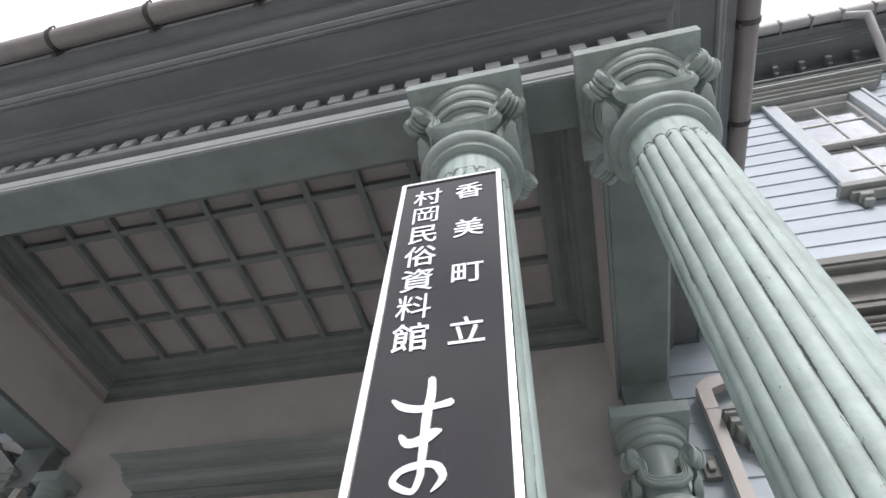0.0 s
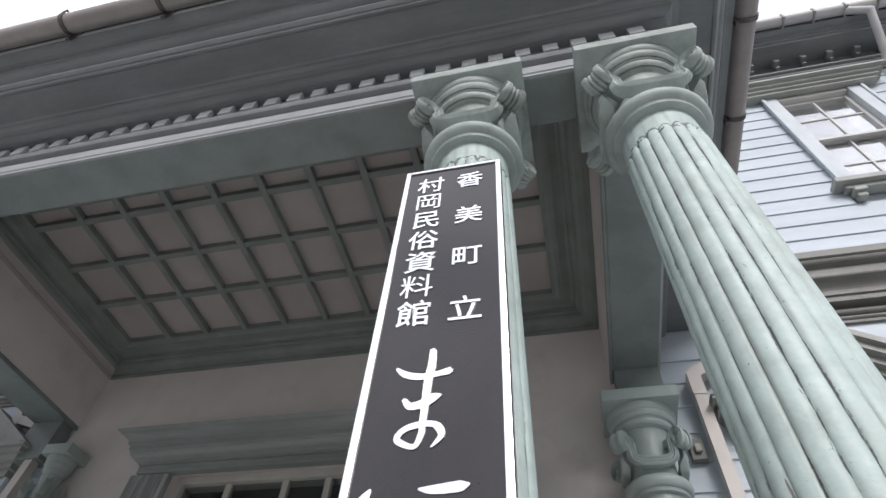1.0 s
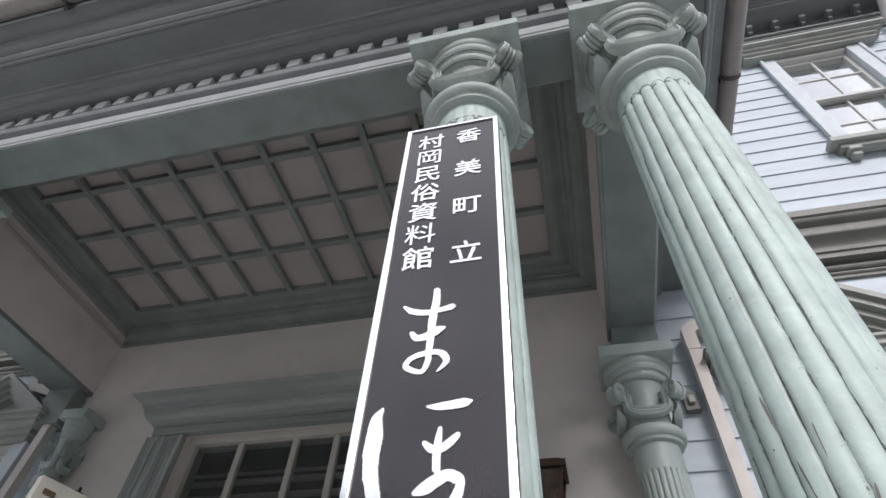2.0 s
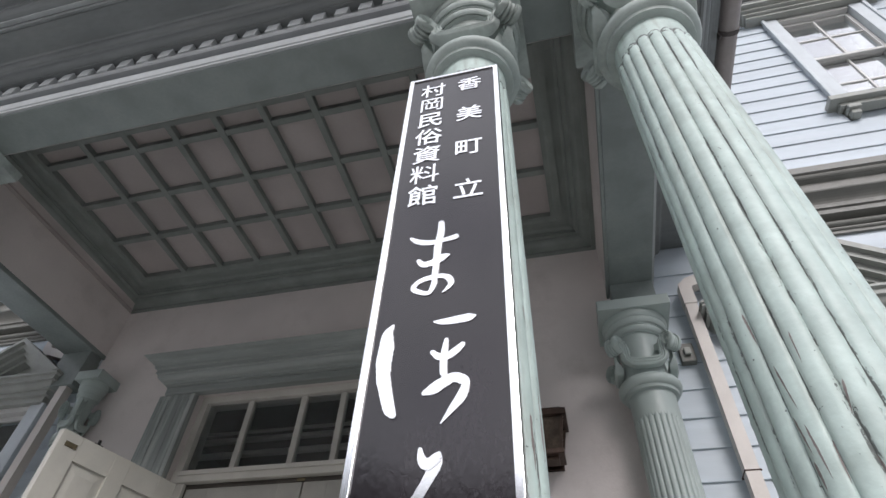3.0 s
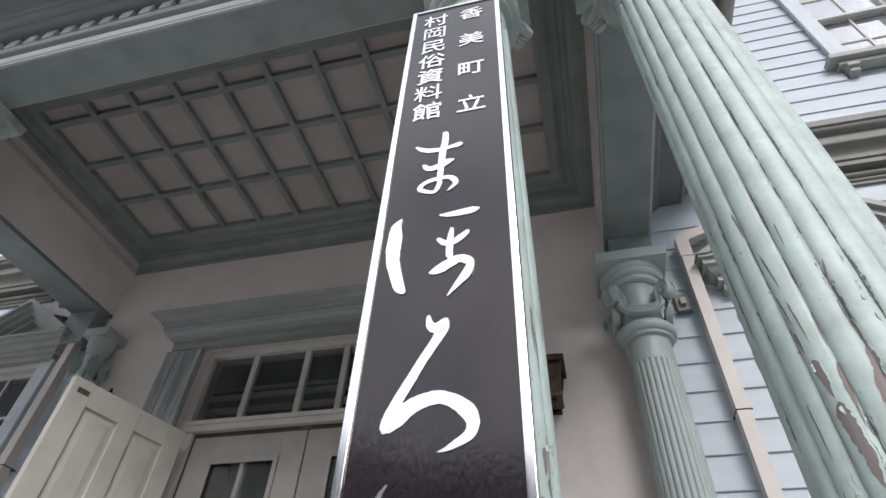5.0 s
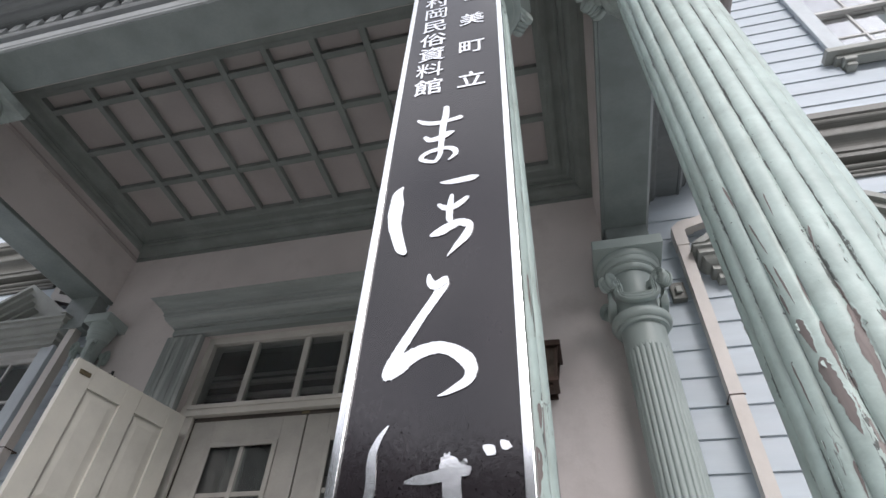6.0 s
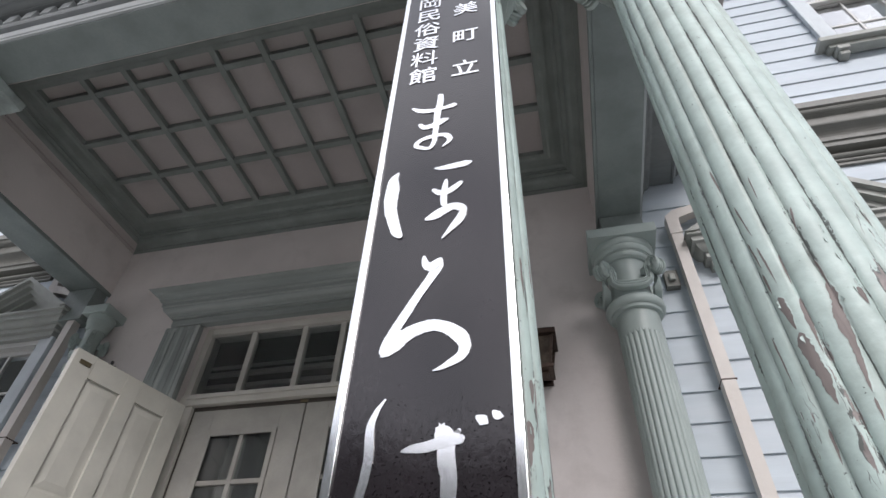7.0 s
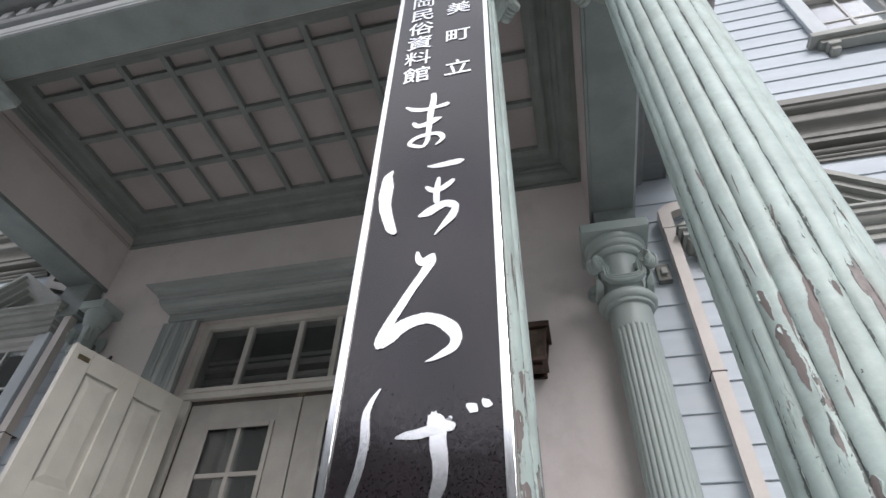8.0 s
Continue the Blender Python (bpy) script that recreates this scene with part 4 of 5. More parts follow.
# ---- windows ----
def sash_window(name, o, cols, rows, label, pane_glass):
    """A double-hung window in the opening o = (x0, x1, z0, z1)."""
    x0, x1, z0, z1 = o
    t = thing(name, ((x0 + x1) / 2, YW, z0), label, "window", kind="structure")
    for a, b in ((x0 - 0.11, x0 + 0.012), (x1 - 0.012, x1 + 0.11)):
        bm = boxed(a, b, YW - 0.052, YW + 0.1, z0 - 0.02, z1 - 0.0185, 0.006)
        out = a if a < x0 else b
        box(bm, out - 0.015, out + 0.015, YW - 0.068, YW - 0.04, z0 - 0.02, z1 - 0.0185, 0.006)
        part("jamb_casing", bm, sash_blue, t)
    part("head", boxed(x0 + 0.021, x1 - 0.021, YW - 0.04, YW + 0.1, z1 - 0.06, z1 - 0.019, 0.004), sash_white, t)
    zm = (z0 + z1) / 2
    for k, (za, zb, y) in enumerate(((zm - 0.02, z1 - 0.061, YW + 0.012), (z0 + 0.001, zm + 0.02, YW + 0.055))):
        bm = bmesh.new()
        s = 0.036
        a, b = x0 + 0.013, x1 - 0.013
        for q in ((a, a + s, za, zb), (b - s, b, za, zb), (a + s, b - s, za, za + s), (a + s, b - s, zb - s, zb)):
            box(bm, q[0], q[1], y, y + 0.036, q[2], q[3], 0.004)
        sash = part("sash", bm, sash_white, t)
        bm = bmesh.new()
        for i in range(1, cols):
            x = a + s + (b - a - 2 * s) * i / cols
            box(bm, x - 0.009, x + 0.009, y + 0.004, y + 0.032, za + s, zb - s, 0.003)
        for j in range(1, rows):
            z = za + s + (zb - za - 2 * s) * j / rows
            box(bm, a + s, b - s, y + 0.006, y + 0.030, z - 0.009, z + 0.009, 0.003)
        part("glazing_bar", bm, sash_white, sash)
        for i in range(cols):
            for j in range(rows):
                w, h = (b - a - 2 * s) / cols, (zb - za - 2 * s) / rows
                p = part("pane", boxed(a + s + w * i + 0.001, a + s + w * (i + 1) - 0.001, y + 0.016, y + 0.019, za + s + h * j + 0.001, za + s + h * (j + 1) - 0.001), pane_glass, sash)
                p.visible_shadow = False
    bm = boxed(x0 - 0.20, x1 + 0.20, YW - 0.13, YW + 0.1, z0 - 0.075, z0 - 0.02, 0.008)
    box(bm, x0 - 0.14, x1 + 0.14, YW - 0.085, YW + 0.001, z0 - 0.12, z0 - 0.076, 0.006)
    part("sill", bm, belt_paint, t)
    for x in (x0 - 0.06, x1 + 0.06):
        bm = boxed(x - 0.045, x + 0.045, YW - 0.10, YW + 0.001, z0 - 0.17, z0 - 0.121, 0.012)
        box(bm, x - 0.035, x + 0.035, YW - 0.075, YW + 0.001, z0 - 0.215, z0 - 0.165, 0.015)
        part("corbel", bm, belt_paint, t)
    return t


sash_blue = material("pale_blue_grey_casing_paint", (0.52, 0.57, 0.60), 0.5, vary=0.05)


def window_pediment(t, o, reach):
    """Entablature and triangular pediment over a window."""
    x0, x1, _, z1 = o
    c, half = (x0 + x1) / 2, (x1 - x0) / 2 + reach
    hood = [(0.0, z1 - 0.018), (0.06, z1 - 0.018), (0.06, z1 + 0.025), (0.085, z1 + 0.03), (0.085, z1 + 0.065)] + arc((0.085, z1 + 0.11), 0.045, -90, 0, 5) + [(0.15, z1 + 0.113), (0.15, z1 + 0.148), (0.17, z1 + 0.152), (0.17, z1 + 0.168), (0.0, z1 + 0.168)]
    part("hood", run_moulding(bmesh.new(), [(c - half + 0.15, YW - 0.0), (c - half + 0.15, YW - 0.02), (c + half - 0.15, YW - 0.02), (c + half - 0.15, YW)], hood, 1), belt_paint, t)
    zb, rise = z1 + 0.170, 0.66 * (half + 0.03)
    bm = bmesh.new()
    half2 = half + 0.03
    steps = ((1.0, 0.20, 0.0), (0.90, 0.17, 0.0), (0.78, 0.13, 0.0), (0.66, 0.09, 0.0))
    for k, (f, y, _) in enumerate(steps):
        f2 = steps[k + 1][0] if k + 1 < len(steps) else 0.56
        for s in (-1, 1):
            def pt(ff, apex):
                zz0 = zb + 0.0
                return (c, zz0 + rise * ff) if apex else (c + s * half2 * ff, zz0)
            o_, i_ = pt(f, False), pt(f2, False)
            oa, ia = pt(f, True), pt(f2, True)
            vs = [bm.verts.new((p[0], yy, p[1])) for yy in (YW - y, YW + 0.02) for p in (o_, oa, ia, i_)]
            for q in ((0, 1, 2, 3), (7, 6, 5, 4), (0, 4, 5, 1), (1, 5, 6, 2), (2, 6, 7, 3), (3, 7, 4, 0)):
                bm.faces.new([vs[i] for i in q])
    vs = [bm.verts.new(p) for p in ((c - half2 * 0.56, YW - 0.03, zb), (c + half2 * 0.56, YW - 0.03, zb), (c, YW - 0.03, zb + rise * 0.56))]
    bm.faces.new(vs)
    bmesh.ops.recalc_face_normals(bm, faces=bm.faces)
    part("pediment", bm, belt_paint, t)


for nm, o in (("window_1", WIN_L), ("window_2", WIN_R)):
    w = sash_window(nm, o, 2, 3, "tall sash window with pale casing under a small grey pediment", glass)
    window_pediment(w, o, 0.20 if o is WIN_L else 0.36)
w = sash_window("window_3", WIN_U, 2, 2, "upper sash window with pale blue-grey casing and corbelled sill", glass_coated)
head = [(0.0, 7.19), (0.095, 7.19), (0.095, 7.222), (0.120, 7.227), (0.120, 7.26), (0.150, 7.265), (0.150, 7.298), (0.190, 7.305), (0.190, 7.335), (0.0, 7.345)]
part("hood", run_moulding(bmesh.new(), [(WIN_U[0] - 0.16, YW), (WIN_U[0] - 0.16, YW - 0.01), (WIN_U[1] + 0.16, YW - 0.01), (WIN_U[1] + 0.16, YW)], [(o, z - 0.08) for o, z in head], 1), belt_paint, w)

# ---- belt course and main eaves ----
belt = thing("belt_cornice", (MID, YW, 4.3), "olive-grey moulded belt course between the storeys", "cornice", kind="structure")
prof = [(0.0, 4.16), (0.028, 4.16), (0.028, 4.182)] + arc((0.028, 4.196), 0.014, -90, 60, 4) + [(0.030, 4.212), (0.046, 4.214)] + arc((0.044, 4.230), 0.015, -80, 70, 4) + [(0.052, 4.250), (0.014, 4.256), (0.014, 4.284),
        (0.085, 4.290), (0.085, 4.330), (0.098, 4.334), (0.098, 4.350)] + arc((0.176, 4.350), 0.078, 180, 100, 6) + [(0.166, 4.436), (0.166, 4.505), (0.186, 4.512)] + arc((0.186, 4.540), 0.026, -90, 20, 4) + [(0.226, 4.556), (0.226, 4.612), (0.0, 4.66)]
for x0, x1 in ((X_MIN, XL - 0.45), (XR + 0.45, X_MAX)):
    part("moulding", run_moulding(bmesh.new(), [(x0, YW + 0.002), (x1, YW + 0.002)], prof, 1), belt_dark, belt)
for x0, x1 in ((XL - 0.449, XL), (XR, XR + 0.449)):
    part("moulding", run_moulding(bmesh.new(), [(x0, YW + 0.002), (x1, YW + 0.002)], [(0.0, 4.0), (0.02, 4.0), (0.02, 4.12), (0.0, 4.12)], 1), clap, belt)

eave = thing("main_eaves", (MID, YW, 7.45), "grey moulded main eaves with small brackets under the gutter", "eaves", kind="structure")
prof = [(0.0, 7.44), (0.035, 7.44), (0.035, 7.475), (0.06, 7.48), (0.06, 7.515), (0.085, 7.52), (0.085, 7.555), (0.11, 7.56), (0.11, 7.59), (0.055, 7.595), (0.055, 7.82), (0.30, 7.82), (0.30, 7.85), (0.325, 7.855), (0.325, 7.885), (0.36, 7.89), (0.36, 7.92), (0.41, 7.95), (0.41, 7.985), (0.0, 7.985)]
part("moulding", run_moulding(bmesh.new(), [(X_MIN, YW + 0.002), (X_MAX, YW + 0.002)], prof, 1), cornice_paint, eave)
bm = boxed(-0.032, 0.032, YW - 0.17, YW - 0.056, 7.70, 7.765, 0.016)
box(bm, -0.024, 0.024, YW - 0.12, YW - 0.056, 7.655, 7.705, 0.012)
br = part("bracket", bm, cornice_paint, eave)
br.matrix_basis = Matrix.Translation((1.6, 0, 0))
for i in range(1, 20):
    o = new("bracket", br.data)
    o.parent, o.matrix_parent_inverse = eave, eave.matrix_basis.inverted()
    o.matrix_basis = Matrix.Translation((1.6 + 0.257 * i, 0, 0))
mg = thing("main_gutter", (MID, YW - 0.5, 8.0), "pale half-round gutter along the main eaves", "gutter")
tr = [(0.47 + 0.058 * math.cos(radians(a)), 8.02 + 0.06 * math.sin(radians(a))) for a in range(180, 361, 20)] + [(0.47 + 0.052 * math.cos(radians(a)), 8.025 + 0.053 * math.sin(radians(a))) for a in range(360, 179, -20)]
part("trough", run_moulding(bmesh.new(), [(X_MIN, YW), (X_MAX, YW)], tr, 1), gutter_grey, mg, smooth=True)
for i in range(20):
    x = 0.9 + 0.30 * i
    part("gutter_bracket", boxed(x - 0.010, x + 0.010, YW - 0.536, YW - 0.405, 7.952, 8.05, 0.003), gutter_mat, mg)
up_pipe = thing("downpipe", (3.8, YW - 0.1, 7.9), "pale downpipe bent in from the main gutter", "downpipe")
part("pipe", tube(bmesh.new(), [(3.60, YW - 0.47, 7.97), (3.78, YW - 0.47, 7.86), (3.80, YW - 0.17, 7.50), (3.80, YW - 0.10, 7.42), (3.80, YW - 0.10, 4.8)], 0.04, 10), gutter_grey, up_pipe, smooth=True)
tagged(part("roof", run_moulding(bmesh.new(), [(X_MIN, YW), (X_MAX, YW)], [(0.44, 8.06), (-6.0, 10.6), (-6.0, 10.4), (0.41, 7.99)], 1), roof_mat), "dark tiled main roof above the eaves", "roof", kind="structure")
bm = bmesh.new()
for b in ((X_MIN, X_MIN + 0.2, YW + 0.3, 9.0, 0, 7.9), (X_MAX - 0.2, X_MAX, YW + 0.3, 9.0, 0, 7.9), (X_MIN, X_MAX, 9.0, 9.2, 0, 10.4)):
    box(bm, *b)
tagged(part("wall_back", bm, clap), "painted outer walls closing the building", "wall", kind="structure")


# ---- clapboards, one by one ----
BOARD = 0.1655


def clapboards(x0, x1, z0, z1, openings):
    """Overlapping weatherboards on a stretch of the wall, broken round its openings."""
    n = int((z1 - z0) / BOARD)
    for i in range(n + 1):
        a, b = z0 + BOARD * i, min(z0 + BOARD * (i + 1) + 0.012, z1)
        if b - a < 0.03:
            continue
        cuts = [(o[0] - 0.11, o[1] + 0.11) for o in openings if o[2] - 0.09 < b and a < o[3] + 0.03]
        spans, s = [], x0
        for p, q in sorted(cuts):
            if p > s:
                spans.append((s, p))
            s = max(s, q)
        if s < x1:
            spans.append((s, x1))
        for p, q in spans:
            bm = bmesh.new()
            pr = [(YW + 0.021, a), (YW - 0.0155, a), (YW - 0.017, a + 0.003), (YW - 0.005, b), (YW + 0.021, b)]
            va = [bm.verts.new((p, y, z)) for y, z in pr]
            vb = [bm.verts.new((q, y, z)) for y, z in pr]
            for k in range(5):
                bm.faces.new((va[k], vb[k], vb[(k + 1) % 5], va[(k + 1) % 5]))
            bm.faces.new(va[::-1])
            bm.faces.new(vb)
            bmesh.ops.recalc_face_normals(bm, faces=bm.faces)
            part("plank", bm, clap, wall)


def corner_clear(o, extra):
    return (o[0] - extra, o[1] + extra, o[2] - 0.1, o[3] + 0.26)


clapboards(0.64, 4.5, 0.36, 4.16, [corner_clear(WIN_R, 0.0)])
clapboards(-7.0, XLI, 0.36, 4.16, [corner_clear(WIN_L, 0.0)])
clapboards(XR + 0.10, 6.5, 4.645, 7.44, [WIN_U])
clapboards(-7.0, XL - 0.1, 4.645, 7.44, [])

# ---- downpipes beside the porch ----
def porch_pipe(s, x0):
    t = thing("downpipe", (x0, YW - 0.08, 0), "beige square plastic downpipe with a bent head", "downpipe", "porch downpipes")
    y = YW - 0.085
    part("pipe", tube(bmesh.new(), [(x0, y, 0.02), (x0, y, 3.778)], 0.032, square=True), pipe_beige, t)
    part("elbow", tube(bmesh.new(), [(x0, y, 3.678), (x0, y, 3.813), (x0 + s * 0.03, y, 3.840), (x0 + s * 0.09, y, 3.858)], 0.036, square=True), pipe_beige, t)
    part("pipe", tube(bmesh.new(), [(x0 + s * 0.06, y, 3.849), (x0 + s * 0.36, y, 3.943)], 0.032, square=True), pipe_beige, t)
    part("pipe", tube(bmesh.new(), [(x0 + s * 0.34, y, 3.908), (x0 + s * 0.40, y, 3.978), (x0 + s * 0.40, y, 4.30)], 0.033, square=True), pipe_beige, t)
    for z in (2.678, 1.2):
        bm = boxed(x0 - 0.0345, x0 + 0.0345, y - 0.0345, y + 0.07, z, z + 0.007, 0.002)
        box(bm, x0 + 0.034, x0 + 0.040, y - 0.0345, y - 0.022, z, z + 0.007, 0.002)
        part("clip", bm, rust, t, "rusty iron pipe clip")


porch_pipe(1, 0.948)
porch_pipe(-1, -3.39)

# small box on the clapboards
sb = thing("junction_box", (0.85, YW, 3.35), "small dark square switch plate with a knob on the clapboards", "box")
bm = boxed(0.815, 0.895, YW - 0.05, YW - 0.003, 3.33, 3.45, 0.006)
part("box_body", bm, belt_dark, sb)
part("box_lid", boxed(0.838, 0.872, YW - 0.072, YW - 0.0505, 3.365, 3.41, 0.006), belt_paint, sb)
so_ = thing("alarm_sounder", (-3.635, YW - 0.03, 3.66), "small dark wall sounder with a red edge", "sounder")
part("sounder_body", boxed(-3.68, -3.60, YW - 0.10, YW - 0.018, 3.66, 3.77, 0.008), iron, so_)
part("sounder_edge", boxed(-3.598, -3.588, YW - 0.095, YW - 0.020, 3.665, 3.765, 0.003), red_paint, so_, "red edge strip")

# ---- wall lantern ----
LX, LZ = 0.045, 2.80
lan = thing("wall_lantern", (LX, YW, LZ), "dark bronze box lantern with dull amber panes on the plaster wall", "lantern")
part("back_plate", boxed(LX - 0.06, LX + 0.06, YW - 0.02, YW - 0.001, LZ - 0.02, LZ + 0.26, 0.004), copper, lan)
part("arm", tube(bmesh.new(), [(LX, YW - 0.02, LZ + 0.22), (LX, YW - 0.08, LZ + 0.262), (LX, YW - 0.13, LZ + 0.235)], 0.008, 8), copper, lan, smooth=True)
bm = bmesh.new()
box(bm, LX - 0.105, LX + 0.105, YW - 0.235, YW - 0.025, LZ + 0.178, LZ + 0.212, 0.004)
box(bm, LX - 0.080, LX + 0.080, YW - 0.21, YW - 0.05, LZ + 0.2125, LZ + 0.232, 0.008)
part("cap", bm, copper, lan)
LY = YW - 0.13
bm = bmesh.new()
for sx_ in (-1, 1):
    for sy_ in (-1, 1):
        vs = []
        for zz, h in ((LZ + 0.012, 0.060), (LZ + 0.177, 0.082)):
            for dx, dy in ((-0.007, -0.007), (0.007, -0.007), (0.007, 0.007), (-0.007, 0.007)):
                vs.append(bm.verts.new((LX + sx_ * h + dx, LY + sy_ * h + dy, zz)))
        for q in ((0, 1, 5, 4), (1, 2, 6, 5), (2, 3, 7, 6), (3, 0, 4, 7), (3, 2, 1, 0), (4, 5, 6, 7)):
            bm.faces.new([vs[i] for i in q])
box(bm, LX - 0.074, LX + 0.074, LY - 0.074, LY + 0.074, LZ - 0.014, LZ + 0.0115, 0.004)
box(bm, LX - 0.045, LX + 0.045, LY - 0.045, LY + 0.045, LZ - 0.030, LZ - 0.0145, 0.006)
part("cage", bm, copper, lan)
amber = material("amber_lantern_glass", (0.10, 0.075, 0.058), 0.12, vary=0.25, scale=14)
for q in range(4):
    bm = bmesh.new()
    vs = [bm.verts.new(v) for v in ((-0.054, -0.058, LZ + 0.0125), (0.054, -0.058, LZ + 0.0125), (0.074, -0.080, LZ + 0.1765), (-0.074, -0.080, LZ + 0.1765),
                                    (-0.054, -0.054, LZ + 0.0125), (0.054, -0.054, LZ + 0.0125), (0.074, -0.076, LZ + 0.1765), (-0.074, -0.076, LZ + 0.1765))]
    for f in ((0, 1, 2, 3), (7, 6, 5, 4), (0, 4, 5, 1), (1, 5, 6, 2), (2, 6, 7, 3), (3, 7, 4, 0)):
        bm.faces.new([vs[i] for i in f])
    bm.transform(pose(LX, LY, 0, 0, 0, 90 * q))
    part("pane", bm, amber, lan, "dull amber glass")

# ---- name board on the column ----
SX0, SX1, SZ0, SZ1 = -0.126, 0.126, 1.385, 2.992
sign = thing("name_board", (0, 0, SZ0), "tall black name board with polished steel frame and letters", "sign")
part("board", boxed(SX0 + 0.004, SX1 - 0.004, 0.0012, 0.026, SZ0 + 0.004, SZ1 - 0.004, 0.002), board_mat, sign)
FW = 0.0125
for nm, q in (("frame_side", (SX0, SX0 + FW, SZ0, SZ1)), ("frame_side", (SX1 - FW, SX1, SZ0, SZ1)), ("frame_end", (SX0 + FW + 0.0005, SX1 - FW - 0.0005, SZ1 - FW * 0.7, SZ1)), ("frame_end", (SX0 + FW + 0.0005, SX1 - FW - 0.0005, SZ0, SZ0 + FW))):
    part(nm, boxed(q[0], q[1], -0.003, 0.028, q[2], q[3], 0.0012), steel, sign, "polished steel edge")
for z in (1.62, 2.75):
    part("fixing_strap", boxed(-0.06, 0.06, 0.0285, 0.09, z, z + 0.03, 0.002), iron, sign)


def brush_stroke(points, depth):
    """A raised stroke of changing half width along (x, z, half) points in millimetres, with slightly ragged edges."""
    pts = [Vector(p) / 1000 for p in points]
    fine = []
    for i in range(len(pts) - 1):
        p0, p1, p2, p3 = pts[max(i - 1, 0)], pts[i], pts[i + 1], pts[min(i + 2, len(pts) - 1)]
        for k in range(9):
            t = k / 9
            fine.append(0.5 * ((2 * p1) + (p2 - p0) * t + (2 * p0 - 5 * p1 + 4 * p2 - p3) * t * t + (3 * p1 - p0 - 3 * p2 + p3) * t ** 3))
    fine.append(pts[-1])
    left, right = [], []
    for i, p in enumerate(fine):
        a, b = fine[max(i - 1, 0)], fine[min(i + 1, len(fine) - 1)]
        d = Vector((b.x - a.x, b.y - a.y))
        d = d.normalized() if d.length > 1e-9 else Vector((1, 0))
        n = Vector((-d.y, d.x))
        w = max(p.z, 0.0004)
        j1 = 1 + 0.07 * noise.noise((p.x * 300, p.y * 300, 1.0)) + 0.11 * noise.noise((p.x * 480, p.y * 480, 3.0)) * min((w / 0.008) ** 2, 1.4)
        j2 = 1 + 0.07 * noise.noise((p.x * 300, p.y * 300, 7.0)) + 0.11 * noise.noise((p.x * 480, p.y * 480, 9.0)) * min((w / 0.008) ** 2, 1.4)
        left.append((p.x + n.x * w * j1, p.y + n.y * w * j1))
        right.append((p.x - n.x * w * j2, p.y - n.y * w * j2))
    def cap(p, d, w):
        ang = math.atan2(d.y, d.x)
        out = []
        for i, a in enumerate((62, 38, 14, -14, -38, -62)):
            rr = w * (0.80 + 0.22 * (-1) ** i * min(w / 0.006, 1.0))
            out.append((p.x + rr * math.cos(ang + radians(a)), p.y + rr * math.sin(ang + radians(a))))
        return out
    d_end = Vector((fine[-1].x - fine[-2].x, fine[-1].y - fine[-2].y))
    d_start = Vector((fine[0].x - fine[1].x, fine[0].y - fine[1].y))
    tip, tail = cap(fine[-1], d_end, fine[-1].z), cap(fine[0], d_start, fine[0].z)
    bm = bmesh.new()
    front = [([bm.verts.new((x, -depth - 0.0006 * q / len(s), z)) for q, (x, z) in enumerate(s)], [bm.verts.new((x, 0.0011, z)) for x, z in s]) for s in (left, right)]
    lf, lb, rf, rb = front[0][0], front[0][1], front[1][0], front[1][1]
    for i in range(len(lf) - 1):
        bm.faces.new((lf[i], rf[i], rf[i + 1], lf[i + 1]))
        bm.faces.new((lf[i], lf[i + 1], lb[i + 1], lb[i]))
        bm.faces.new((rf[i + 1], rf[i], rb[i], rb[i + 1]))
    for a, b, c_ in ((lf[-1], rf[-1], tip), (rf[0], lf[0], tail)):
        vs = [bm.verts.new((x, a.co.y, z)) for x, z in c_]
        bm.faces.new([a, *vs, b])
    bmesh.ops.recalc_face_normals(bm, faces=bm.faces)
    return bm


written = []


def kana_stroke(*points):
    """One stroke of the brush-written name, laid on the board."""
    written.append(part("brush_stroke", brush_stroke(points, 0.0002 + 0.00012 * (len(written) % 5)), steel_white, sign))


# syllable ma
kana_stroke((-68, 2317, 2.9), (-51, 2303, 6.6), (-25, 2296, 6.6), (4, 2299, 5.7), (25, 2303, 7.2))
kana_stroke((-7, 2352, 6.1), (-7, 2321, 7.3), (-11, 2285, 7.2), (-12, 2251, 6.8), (-13, 2217, 5.9), (-14, 2201, 5.4))
kana_stroke((-48, 2251, 4.2), (-37, 2238, 6.9), (-17, 2241, 8.2), (0, 2251, 8.4), (12, 2255, 2.8))
kana_stroke((-14, 2204, 5.3), (-14, 2185, 5.2), (-23, 2165, 4.5), (-43, 2171, 5.2), (-52, 2181, 5.2), (-42, 2195, 5.3), (-20, 2202, 5.9), (2, 2202, 5.3), (14, 2194, 6.5), (18, 2181, 5.1), (10, 2169, 3.3), (3, 2162, 1.0))
# syllable ho
kana_stroke((-81, 2100, 2.5), (-89, 2082, 9.6), (-88, 2054, 13.0), (-89, 2028, 13.3), (-86, 1996, 11.6), (-78, 1965, 10.3), (-70, 1940, 9.1), (-63, 1928, 5.1))
kana_stroke((-9, 2098, 1.8), (7, 2096, 6.0), (31, 2097, 7.7), (51, 2099, 7.7), (62, 2101, 2.4))
kana_stroke((-9, 2037, 3.9), (3, 2026, 6.5), (18, 2026, 6.5), (32, 2036, 6.5), (42, 2046, 4.5))
kana_stroke((14, 2059, 3.3), (12, 2036, 5.7), (11, 2011, 6.0), (12, 1992, 5.9))
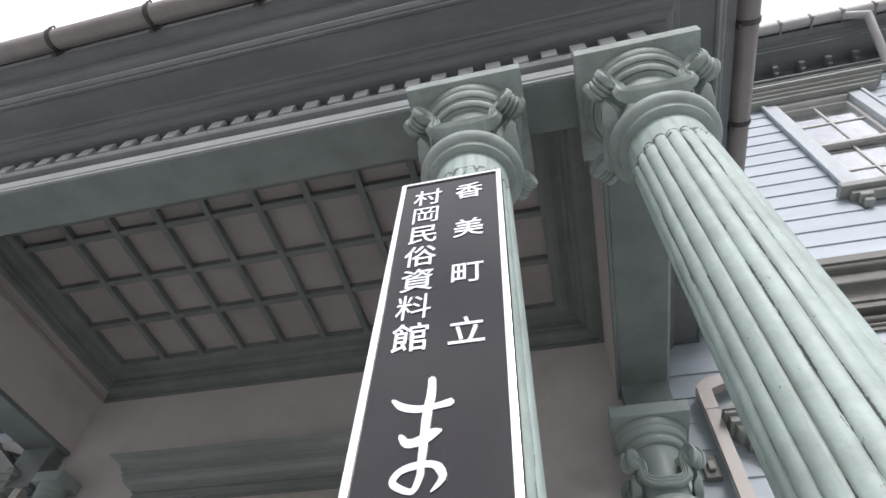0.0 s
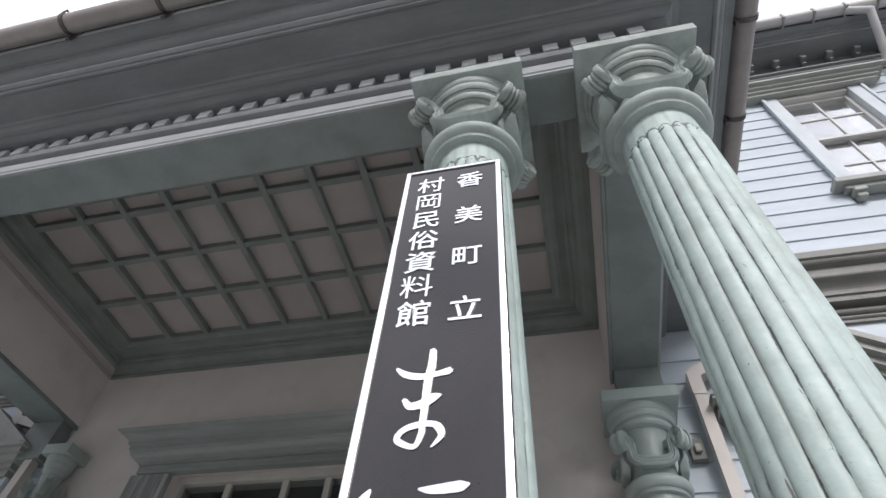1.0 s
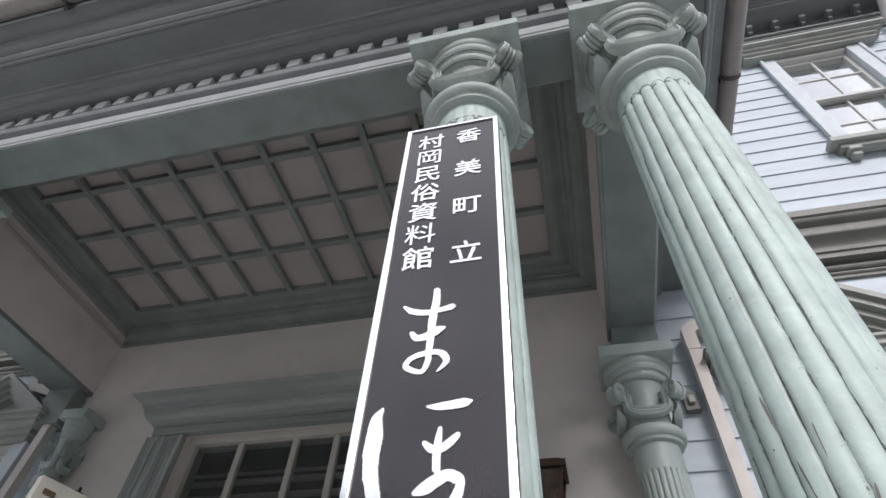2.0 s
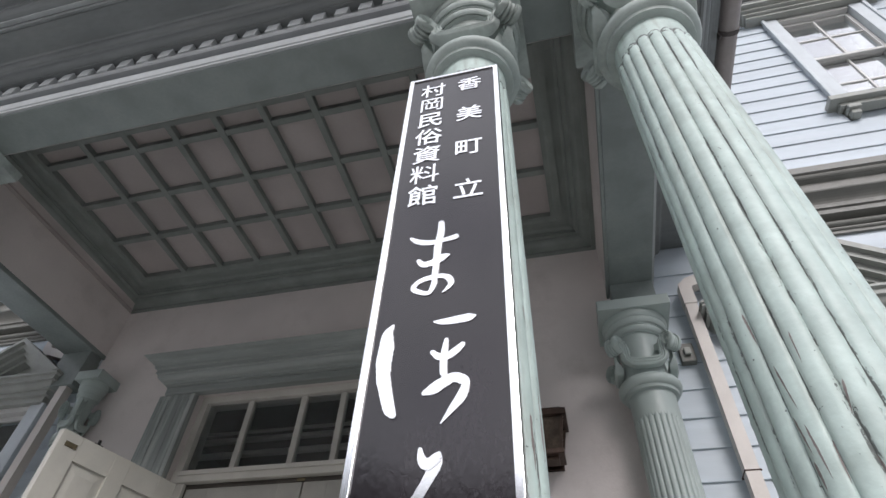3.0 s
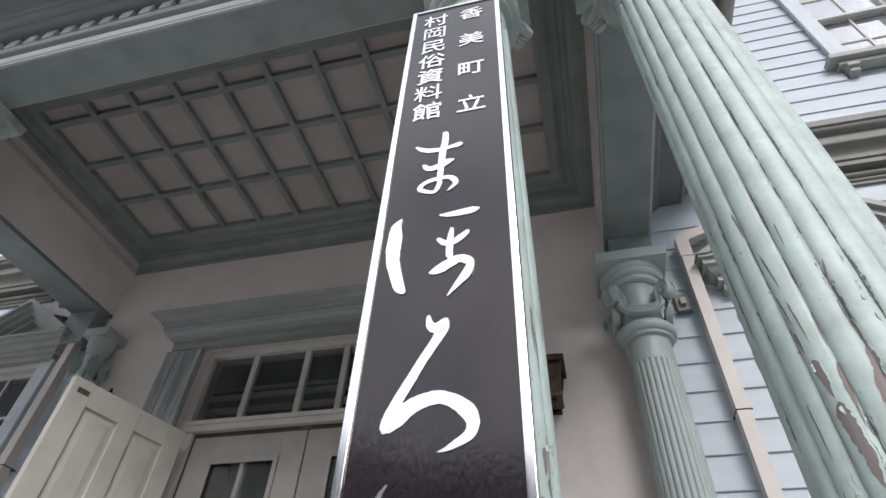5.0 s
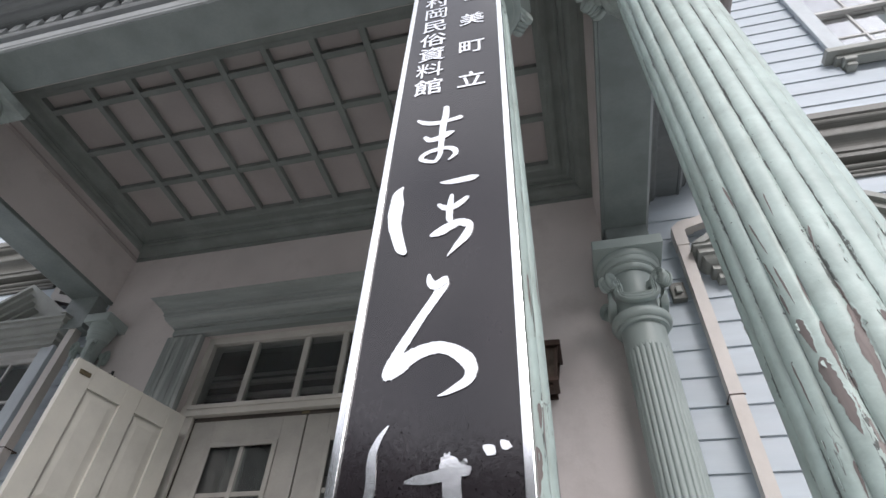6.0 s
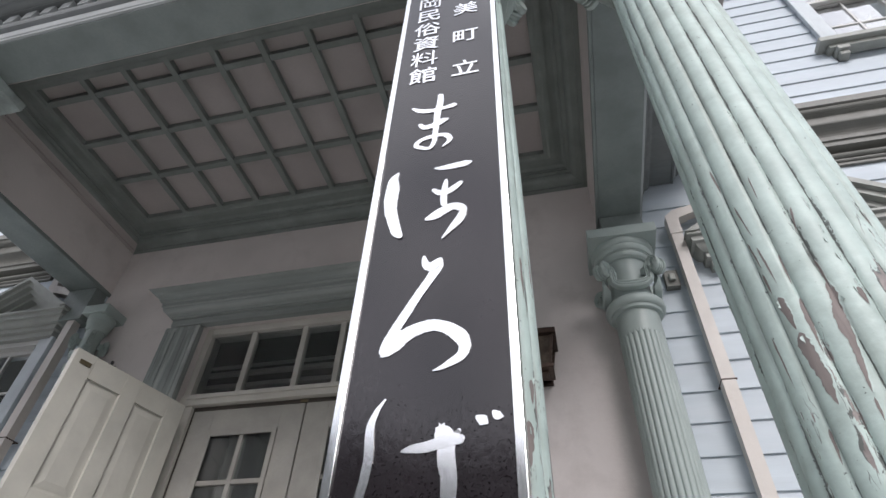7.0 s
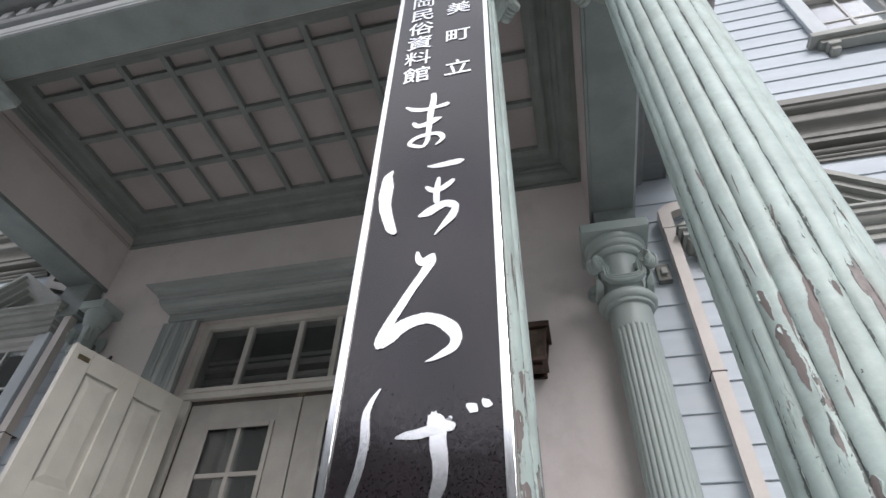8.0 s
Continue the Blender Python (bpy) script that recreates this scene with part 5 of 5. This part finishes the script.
kana_stroke((-18, 1962, 4.2), (-4, 1968, 9.4), (12, 1978, 9.6), (28, 1985, 8.5), (42, 1980, 8.5), (47, 1972, 6.1), (41, 1952, 8.0), (29, 1935, 5.9), (18, 1920, 2.9), (11, 1910, 1.0))
# syllable ro
kana_stroke((-17, 1874, 2.8), (-14, 1859, 6.3), (-5, 1851, 8.3), (9, 1860, 7.2))
kana_stroke((10, 1865, 4.5), (6, 1850, 9.0), (-5, 1827, 7.6), (-21, 1799, 7.2), (-38, 1766, 7.6), (-52, 1739, 7.9), (-64, 1708, 9.0), (-67, 1696, 6.0))
kana_stroke((-63, 1702, 10.5), (-49, 1715, 13.5), (-31, 1729, 11.2), (-9, 1737, 10.4), (11, 1737, 9.7), (30, 1728, 10.1), (45, 1714, 11.2), (51, 1699, 8.7), (47, 1684, 7.4), (31, 1673, 5.4), (17, 1666, 2.9), (7, 1663, 0.7))
# syllable ba
kana_stroke((-56, 1626, 1.3), (-65, 1612, 3.4), (-72, 1592, 5.3), (-72, 1572, 6.0), (-70, 1552, 6.2), (-71, 1533, 6.2), (-74, 1511, 6.0), (-79, 1491, 5.8), (-83, 1474, 5.2), (-86, 1461, 4.2), (-86, 1451, 1.3))
kana_stroke((-27, 1554, 1.9), (-15, 1556, 5.2), (0, 1557, 6.7), (15, 1560, 7.5), (30, 1565, 9.0), (45, 1565, 6.8), (49, 1566, 4.5))
kana_stroke((23, 1580, 8.5), (26, 1570, 12.7), (29, 1553, 11.3), (30, 1538, 11.2), (33, 1519, 10.2), (33, 1499, 9.5), (29, 1482, 8.4), (23, 1466, 6.1), (13, 1457, 4.5), (1, 1457, 3.2))
kana_stroke((38, 1567, 6.0), (45, 1576, 3.1))
kana_stroke((68, 1592, 3.1), (75, 1587, 7.0), (80, 1583, 2.3))
kana_stroke((89, 1597, 3.1), (94, 1592, 6.0), (100, 1590, 1.5))


def letter(text, x, z, size, bold=0.010):
    cu = bpy.data.curves.new("letter", "FONT")
    cu.body, cu.size, cu.extrude, cu.offset = text, size, 0.0012, size * bold
    cu.align_x, cu.align_y = "CENTER", "CENTER"
    cu.resolution_u = 3
    ob = bpy.data.objects.new("letter_source", cu)
    scene.collection.objects.link(ob)
    bpy.context.view_layer.update()
    me = bpy.data.meshes.new_from_object(ob.evaluated_get(bpy.context.evaluated_depsgraph_get()))
    bpy.data.objects.remove(ob)
    xs, ys = [v.co.x for v in me.vertices], [v.co.y for v in me.vertices]
    cx, cy = (min(xs) + max(xs)) / 2, (min(ys) + max(ys)) / 2
    me.transform(pose(x, 0.0004, z, 90, 0, 0) @ Matrix.Translation((-cx, -cy, 0)))
    me.materials.clear()
    me.materials.append(steel_white)
    lo = new("letter", me)
    lo.parent, lo.matrix_parent_inverse = sign, sign.matrix_basis.inverted()
    return lo


for i, ch in enumerate("村岡民俗資料館"):
    letter(ch, -0.0545, 2.916 - 0.0775 * i, 0.072, 0.003 if ch in "岡料" else 0.010)
for i, ch in enumerate("香美町立"):
    letter(ch, 0.0470, 2.916 - 0.1545 * i, 0.070)
